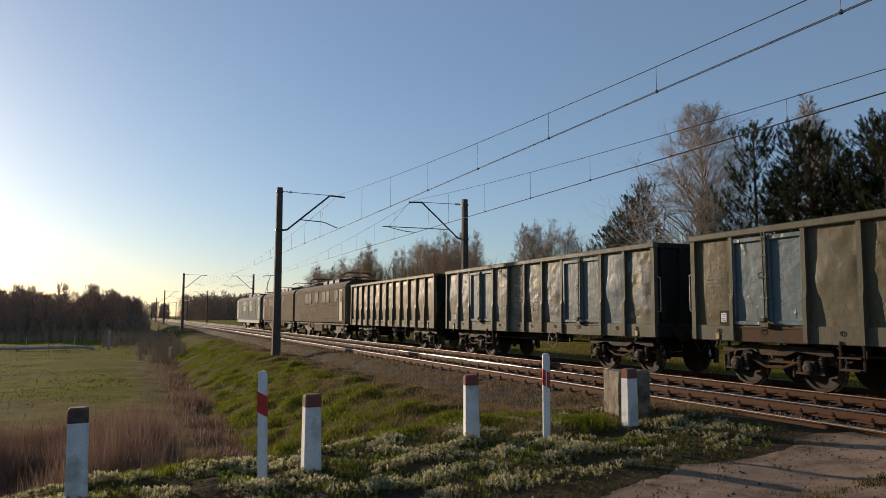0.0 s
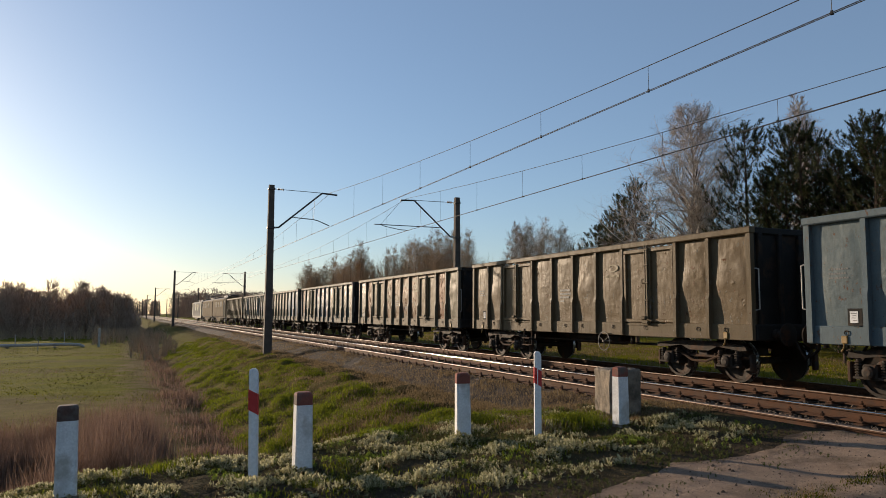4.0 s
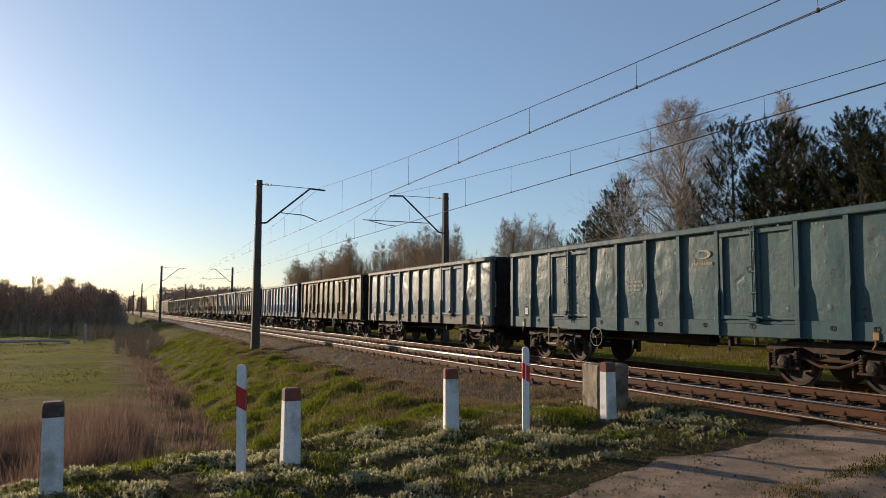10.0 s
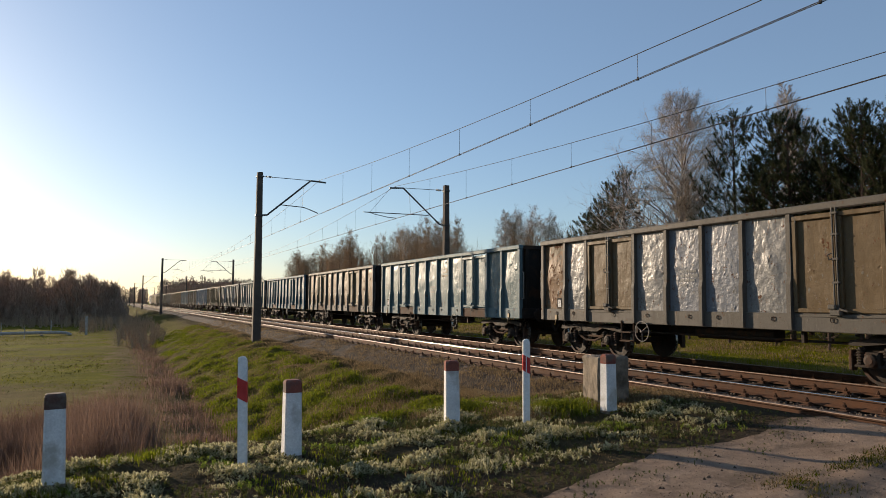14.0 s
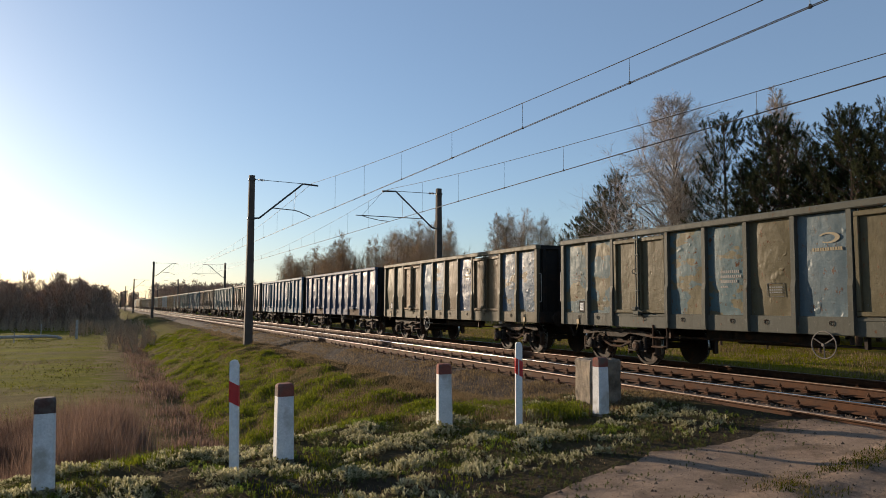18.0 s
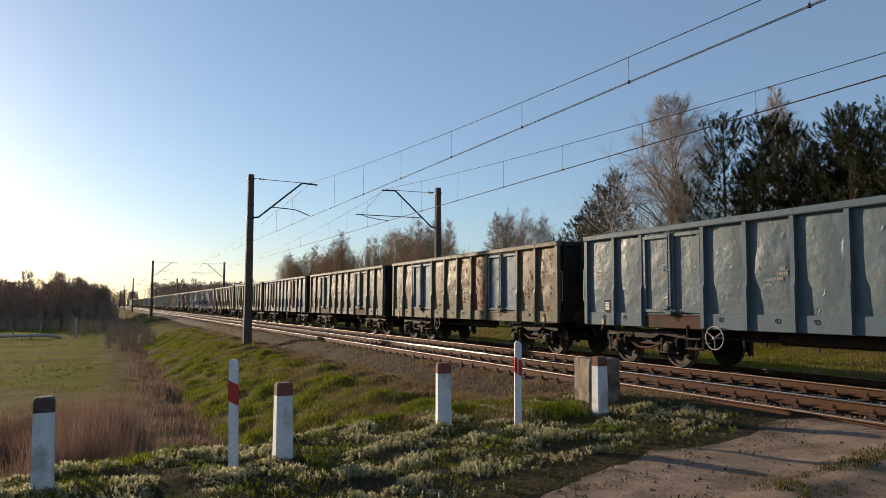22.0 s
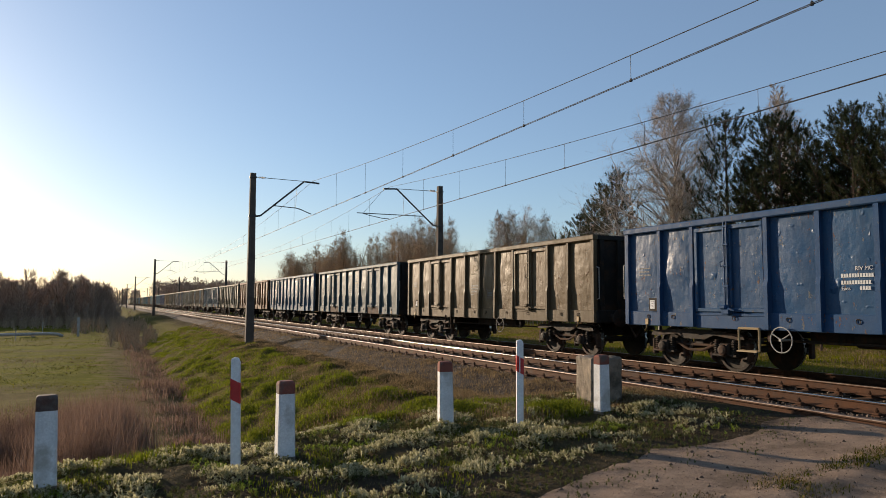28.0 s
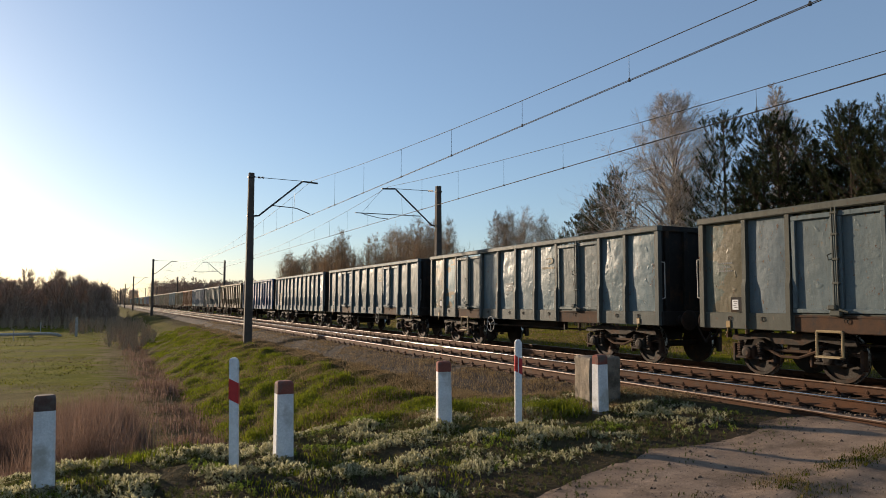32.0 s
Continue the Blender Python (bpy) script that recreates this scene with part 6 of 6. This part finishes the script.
    # meadow and the far side
    p = patchy(rnd, 5000, -45, 1.2, 17, 75, 0.2, -0.1, 51, 1.4)
    v, f = blades(rnd, p, 0.07, 0.03, 1.2, 7, 0.4)
    stuff("meadow_grass", v, f, GRASS_MEADOW, "short green meadow grass", "grass")
    p = patchy(rnd, 500, -40, 0.8, 17, 70, 0.3, 0.05, 53, 1.3)
    v, f = blades(rnd, p, 0.1, 0.03, 0.9, 18, 0.6)
    stuff("meadow_tufts", v, f, GRASS_TUFT, "darker coarse grass tufts in the meadow", "grass")
    p = patchy(rnd, 1200, -45, 1.2, 17, 100, 0.15, 0.1, 57, 1.2)
    v, f = blades(rnd, p, 0.09, 0.03, 0.9, 6, 0.25)
    stuff("meadow_stubble", v, f, GRASS_DRY, "dry tufts in the meadow", "grass")
    p = patchy(rnd, 2600, 15.8, 27, 8, 90, 0.4, 0.0, 61, 1.3)
    v, f = blades(rnd, p, 0.15, 0.02, 0.8, 6, 0.2)
    stuff("far_side_grass", v, f, GRASS_MEADOW, "green grass beyond the tracks", "grass")
    p = patchy(rnd, 9000, 15.2, 28, 8, 90, 0.4, -0.3, 67, 1.3)
    v, f = blades(rnd, p, 0.17, 0.014, 0.8, 6, 0.2)
    stuff("far_side_dry_grass", v, f, GRASS_DRY, "dry grass beyond the tracks", "grass")


def twig_strip(v, f, a, b, w):
    """A thin three-sided twig."""
    d = (b - a).normalized()
    u = d.orthogonal().normalized() * w
    t = d.cross(u)
    i = len(v)
    v += [tuple(a + u), tuple(a - u * 0.5 + t * 0.87), tuple(a - u * 0.5 - t * 0.87), tuple(b)]
    f += [(i, i + 1, i + 3), (i + 1, i + 2, i + 3), (i + 2, i, i + 3)]


def bare_tree(seed, h, spread, limbs, twigs, bark, twig, up=0.75, width=0.012, base=0.18, taper=0.5, oval=False, limb=0.35):
    """A leafless tree: tapered trunk, limbs and a haze of fine twigs."""
    rnd = random.Random(seed)
    trunk, v, f = Shape(), [], []
    pts, q = [], Vector((0, 0, -0.3))
    n = 9
    for i in range(n + 1):
        pts.append(q.copy())
        q = q + Vector((rnd.gauss(0, 0.02) * h * 0.4, rnd.gauss(0, 0.02) * h * 0.4, (h + 0.3) / n))
    r0 = h * 0.011 + 0.02
    for i in range(n):
        trunk.rod(pts[i], pts[i + 1], r0 * (1 - i / n) + 0.008, r0 * (1 - (i + 1) / n) + 0.008, 7, False)

    def at(t):
        k = min(n - 1, int(t * n))
        return pts[k].lerp(pts[k + 1], t * n - k)

    def shoot(p, d, L, r, depth):
        seg, cur, dd = 4, p, d
        line = [p]
        for _ in range(seg):
            dd = (dd + Vector((rnd.gauss(0, 0.16), rnd.gauss(0, 0.16), 0.06 + rnd.gauss(0, 0.1)))).normalized()
            cur = cur + dd * L / seg
            line.append(cur)
        for i in range(seg):
            if r > 0.02:
                trunk.rod(line[i], line[i + 1], r * (1 - i / seg) + 0.006, r * (1 - (i + 1) / seg) + 0.005, 5, False)
            else:
                twig_strip(v, f, line[i], line[i + 1] + (line[i + 1] - line[i]) * 0.1, max(width, r))
        if depth:
            m = twigs if depth == 1 else 6
            for _ in range(m):
                t = rnd.uniform(0.2, 1.0)
                k = min(seg - 1, int(t * seg))
                pp = line[k].lerp(line[k + 1], t * seg - k)
                dv = (d * 0.7 + Vector((rnd.gauss(0, 0.55), rnd.gauss(0, 0.55), rnd.gauss(0.1, 0.45)))).normalized()
                if depth == 1:
                    e = pp + dv * L * rnd.uniform(0.25, 0.6)
                    twig_strip(v, f, pp, e, width)
                    for _ in range(3):
                        g = pp.lerp(e, rnd.uniform(0.3, 1.0))
                        twig_strip(v, f, g, g + (dv + Vector((rnd.gauss(0, 0.5), rnd.gauss(0, 0.5), rnd.gauss(0, 0.4)))).normalized() * L * rnd.uniform(0.15, 0.32), width * 0.7)
                else:
                    shoot(pp, dv, L * rnd.uniform(0.35, 0.6), r * 0.45, depth - 1)
    for i in range(limbs):
        t = base + (0.97 - base) * (i + rnd.random()) / limbs
        a = i * 2.4 + rnd.gauss(0, 0.3)
        prof = (1 - (t - base) / (1 - base)) ** taper
        if oval:
            u = (t - base) / (1 - base)
            prof = (1 - u) ** 0.9 * (0.6 + 0.45 * min(1.0, 4 * u))
        L = spread * (0.13 + 0.87 * prof) * (rnd.uniform(0.8, 1.05) if oval else rnd.uniform(0.6, 1.15))
        d = Vector((math.cos(a), math.sin(a), up + 0.5 * t)).normalized()
        shoot(at(t), d, L, r0 * limb * (1 - 0.7 * t) + 0.008, 2)
    return trunk.mesh("trunk", bark), fast_mesh("crown", v, f, twig)


def pine_tree(seed, h, spread, base=0.1):
    """A young pine: open whorls of rising branches that end in upright brushes of needles."""
    rnd = random.Random(seed)
    trunk, v, f = Shape(), [], []
    trunk.rod((0, 0, -0.3), (0, 0, h * 0.97), h * 0.011 + 0.02, 0.02, 8, False)

    def brush(p, d, L):
        d = d.normalized()
        u = d.orthogonal().normalized()
        w = d.cross(u)
        for _ in range(56):
            a, s = rnd.uniform(0, 6.283), rnd.random()
            o = u * math.cos(a) + w * math.sin(a)
            q = p + d * L * s
            e = q + (o * (1.0 - 0.35 * s) + d * 0.5) * rnd.uniform(0.1, 0.16)
            t = d.cross(o) * 0.009
            i = len(v)
            v.extend([tuple(q + t), tuple(q - t), tuple(e)])
            f.append((i, i + 1, i + 2))

    def limb(s, d, L, r, turn):
        mid = s + d * L * 0.55
        end = mid + (d * 0.6 + Vector((0, 0, turn))).normalized() * L * 0.5
        trunk.rod(s, mid, r, r * 0.6, 4, False)
        trunk.rod(mid, end, r * 0.6, 0.006, 4, False)
        return mid, end
    z = h * base
    while z < h * 0.97:
        k = (z / h - base) / (1 - base)
        wide = spread * (0.55 + 0.45 * min(1, k * 3)) * (1 - k ** 1.5) ** 0.7 + 0.25
        a0 = rnd.uniform(0, 6.28)
        nb = rnd.randint(5, 7)
        for j in range(nb):
            if rnd.random() < 0.16:
                continue
            a = a0 + 6.283 * j / nb + rnd.gauss(0, 0.25)
            L = wide * rnd.uniform(0.5, 1.2)
            d = Vector((math.cos(a), math.sin(a), 0.05 + 0.85 * k + rnd.gauss(0, 0.15))).normalized()
            s = Vector((0, 0, z))
            mid, end = limb(s, d, L, 0.022 * (1 - k) + 0.01, 0.25 + 0.4 * k)
            brush(end - d * 0.1, d * 0.6 + Vector((0, 0, 0.5 + 0.4 * k)), 0.36)
            for q in range(int(L * 7.0)):
                t = rnd.uniform(0.3, 1.0)
                p = s.lerp(mid, t / 0.6) if t < 0.6 else mid.lerp(end, (t - 0.6) / 0.4)
                sd = (d * 0.6 + Vector((-d.y, d.x, 0)) * rnd.choice((-1, 1)) * rnd.uniform(0.3, 1.0) + Vector((0, 0, rnd.uniform(0.1, 0.7)))).normalized()
                e = p + sd * rnd.uniform(0.1, 0.5) * min(1, L)
                trunk.rod(p, e, 0.008, 0.005, 3, False)
                brush(e, sd * 0.8 + Vector((0, 0, 0.35)), rnd.uniform(0.16, 0.3))
        z += h * (0.062 - 0.02 * k) * rnd.uniform(0.75, 1.3)
    brush(Vector((0, 0, h * 0.95)), Vector((0, 0, 1)), 0.6)
    for j in range(4):
        a = 1.57 * j + rnd.random()
        brush(Vector((0, 0, h * 0.94)), Vector((math.cos(a) * 0.5, math.sin(a) * 0.5, 1)), 0.45)
    return trunk.mesh("trunk", BARK), fast_mesh("crown", v, f, NEEDLE)


def plant_tree(name, meshes, x, y, k, turn, label, category, group):
    t = thing(name, pose(x, y, ground_z(x, y) - 0.05, 0, 0, turn) @ Matrix.Scale(k, 4), label, category, group)
    part("trunk", meshes[0], t)
    part("crown", meshes[1], t)


def build_trees():
    rnd = random.Random(77)
    birch = [bare_tree(3, 13.4, 6.3, 100, 18, BARK_BIRCH, TWIG, 0.66, 0.005, 0.1, 0.85, True), bare_tree(8, 12, 3.2, 80, 16, BARK_BIRCH, TWIG, 1.0, 0.005, 0.15, 0.85, True)]
    pines = [pine_tree(2, 9, 2.3), pine_tree(5, 9, 2.0), pine_tree(9, 9, 2.5), pine_tree(14, 9, 2.1)]
    far = [bare_tree(21, 8.5, 2.7, 44, 16, BARK, TWIG_FAR, 1.6, 0.0055, 0.05, 0.25, limb=0.12), bare_tree(22, 8.0, 3.0, 44, 16, BARK, TWIG_FAR, 1.5, 0.0055, 0.05, 0.25, limb=0.12), bare_tree(23, 9.0, 2.3, 44, 16, BARK, TWIG_FAR, 1.9, 0.0055, 0.05, 0.3, limb=0.12)]
    for x, y, k, b in ((30.3, 32.6, 1.04, 0), (33.5, 34.5, 0.85, 1), (38, 30.2, 1.26, 1), (27.8, 31.0, 0.55, 1), (34, 59, 0.88, 1), (35, 80, 0.72, 1)):
        plant_tree("birch_tree", birch[b], x, y, k, rnd.uniform(0, 360), "leafless birch with a pale trunk and fine twigs", "tree", "birches beyond the railway")
    for x, y, k, b in ((31.0, 28.9, 1.36, 1), (30.5, 27.2, 1.0, 0), (31.8, 27.0, 1.3, 2), (31.0, 25.4, 1.26, 1), (32, 24.4, 1.05, 0), (31.0, 23.3, 1.16, 2), (31.6, 22.2, 1.0, 1), (30.6, 21.2, 1.2, 0), (31, 19.6, 1.14, 2), (35, 27.5, 1.3, 2), (35.5, 23.5, 1.32, 1),
                       (31.0, 39.5, 1.1, 2), (29.6, 40.6, 0.9, 0), (29.8, 43.0, 0.76, 1), (29.5, 36.5, 1.14, 1), (29.0, 38.2, 0.95, 0), (35, 19.5, 1.35, 0), (37, 22, 1.5, 2), (34, 17.5, 1.3, 1), (38, 19, 1.5, 3), (36, 25.5, 1.35, 0), (27.6, 29.0, 0.62, 2), (27.3, 26.0, 0.66, 0), (27.2, 23.2, 0.6, 1), (27.0, 20.4, 0.62, 2), (32.5, 20.5, 1.35, 2), (33, 22.8, 1.38, 1), (33.2, 18.6, 1.4, 0), (31, 15, 1.2, 0), (29, 16.6, 0.9, 1)):
        plant_tree("pine_tree", pines[(b + int(x * 7)) % 4], x, y, k * (0.91 if y < 25 else 1.0), rnd.uniform(0, 360), "dark green bushy pine tree", "tree", "pines beyond the railway")
    for j in range(64):
        y = 46 + 100 * (j / 64) + rnd.uniform(-2, 2)
        x = 33 + rnd.uniform(-2.5, 5)
        k = rnd.uniform(0.85, 1.25)
        if y < 73:
            k *= 0.78 if not 57 < y < 61 else 0.95
        plant_tree("bare_tree", far[rnd.randrange(3)], x, y, k, rnd.uniform(0, 360), "leafless brown young tree in a row", "tree", "bare trees along the railway")


def build_woods():
    def wood(name, places, label, mat, twig_w, n, seed):
        rnd = random.Random(seed)
        v, f = [], []
        for x, y, h in places:
            z = ground_z(x, y)
            twig_strip(v, f, Vector((x, y, z - 0.3)), Vector((x + rnd.gauss(0, 0.3), y, z + h * 1.02)), 0.09)
            for _ in range(n):
                t = 1 - rnd.uniform(0.03, 1.0) ** 0.8
                a = rnd.uniform(0, 6.283)
                w = h * 0.34 * (1 - t) ** 0.33 * rnd.uniform(0.2, 1.0)
                p = Vector((x + math.cos(a) * w * 0.6, y + math.sin(a) * w * 0.6, z + h * t))
                d = Vector((math.cos(a) * 0.5 + rnd.gauss(0, 0.4), math.sin(a) * 0.5 + rnd.gauss(0, 0.4), rnd.uniform(0.5, 1.6))).normalized()
                twig_strip(v, f, p, p + d * h * rnd.uniform(0.05, 0.13), twig_w * rnd.uniform(0.6, 1.4))
        return stuff(name, v, f, mat, label, "woods")
    rnd = random.Random(31)
    v, f = [], []
    for _ in range(1150):
        y = 44 + 104 * rnd.random()
        if y < 72 and rnd.random() < 0.55:
            continue
        x = 31.5 + rnd.uniform(0, 6)
        z, h = ground_z(x, y), rnd.uniform(6.2, 9.6) * (0.95 + 0.3 * noise.noise((y * 0.09, 3, 0)))
        h *= 0.86 + 0.14 * ease(66, 80, y)
        top = Vector((x + rnd.gauss(0, 0.25), y + rnd.gauss(0, 0.25), z + h))
        low = Vector((x, y, z - 0.2))
        twig_strip(v, f, low, top, 0.03)
        for _ in range(58):
            t = rnd.uniform(0.1, 0.97)
            a = rnd.uniform(0, 6.283)
            p = low.lerp(top, t)
            L = h * rnd.uniform(0.12, 0.3) * (1.1 - 0.6 * t)
            twig_strip(v, f, p, p + Vector((math.cos(a) * L * 0.4, math.sin(a) * L * 0.4, L)), 0.011)
    stuff("sapling_thicket", v, f, TWIG_FAR, "thicket of leafless brown saplings along the railway", "thicket")
    rnd = random.Random(5)
    left = []
    for _ in range(300):
        y = rnd.uniform(104, 150)
        edge = 0.6 + (y - 104) * 0.0
        x = edge - 60 * rnd.random() ** 1.2
        left.append((x, y, rnd.uniform(5.2, 7.6) * (0.82 if x > -2.5 else 1.0)))
    wood("left_woods", left, "dark leafless thicket across the meadow", TWIG_DARK, 0.05, 560, 6)
    brush = [(rnd.uniform(0.3, 3.6), rnd.uniform(50, 125), rnd.uniform(0.8, 1.6)) for _ in range(110)] + [(rnd.uniform(-3.0, 2.5), rnd.uniform(75, 102), rnd.uniform(0.8, 1.6)) for _ in range(60)]
    low = [(rnd.uniform(-60, 1.5), rnd.uniform(101, 112), rnd.uniform(1.6, 3.6)) for _ in range(400)]
    wood("wood_undergrowth", low, "grey-brown undergrowth of the thicket", TWIG_DARK, 0.06, 90, 16)
    wood("ditch_brush", brush, "brown brushwood along the ditch", TWIG_FAR, 0.025, 90, 8)
    brush = [(rnd.uniform(-55, -2), rnd.uniform(92, 105), rnd.uniform(0.6, 1.5)) for _ in range(330)]
    wood("wood_edge_scrub", brush, "brown scrub before the thicket", TWIG_FAR, 0.03, 60, 9)
    far = [(rnd.uniform(22, 110), rnd.uniform(330, 420), rnd.uniform(10, 13.5)) for _ in range(300)] + [(rnd.uniform(-130, 22), rnd.uniform(520, 640), rnd.uniform(10, 13)) for _ in range(240)]
    wood("far_woods", far, "distant dark woods on the horizon", TWIG_DARK, 0.2, 170, 10)
    side = [(rnd.uniform(40, 90), rnd.uniform(20, 330), rnd.uniform(6, 8.5)) for _ in range(140)]
    wood("side_woods", side, "brown leafless wood behind the tree row", TWIG_FAR, 0.07, 150, 12)


build_low_plants()
build_trees()
build_woods()


# ---- what moves ----
SPEED_ROWS = [(0, 1.95), (1, 1.43), (2, 1.02), (3, 0.68), (4, 0.4), (5.5, 0.03), (7, -0.27), (8.5, -0.54), (10, -0.69), (12, -0.79), (13.5, -0.79), (15, -0.7), (17, -0.58), (18.5, -0.46), (20, -0.22),
              (21.5, 0.0), (23, 0.16), (24.5, 0.34), (26, 0.62), (27.5, 0.95), (28.2, 1.0), (29, 0.9), (30, 0.68), (31, 0.48), (32, 0.19)]


def lead(t):
    """How far along y the front of the third wagon has come at t seconds."""
    for (a, p), (b, q) in zip(SPEED_ROWS[:-1], SPEED_ROWS[1:]):
        if t <= b:
            return 13.62 * t + 10.76 + p + (q - p) * (t - a) / (b - a)


def motions():
    times = [t for t, _ in SPEED_ROWS]
    for lo, ahead in LOCOS:
        walk(lo, [(t, pose(X_FAR, lead(t) + PITCH * 2 + ahead, Z_FAR)) for t in times])
    for k, w in enumerate(WAGONS):
        walk(w, [(t, pose(X_FAR, lead(t) - PITCH * (k - 2) - HALF, Z_FAR)) for t in times])
    # wheels roll; those that sit alike in their bogies share one set of keys
    rolling = {}
    wheels = [(c, round(c.location.y, 2), 0.457) for w in WAGONS for c in w.children_recursive if c.name.startswith("wheelset")] + [(c, y, 0.6) for c, y in LOCO_WHEELS]
    for c, y, r in wheels:
        if (y, r) in rolling:
            first = rolling[y, r]
            c.rotation_mode = "QUATERNION"
            c.animation_data_create()
            c.animation_data.action = first.animation_data.action
            c.animation_data.action_slot = first.animation_data.action_slot
        else:
            rolling[y, r] = c
            walk(c, [(k / 30, pose(0, y, r, -math.degrees(lead(k / 30) / r) % 360)) for k in range(961)])


motions()
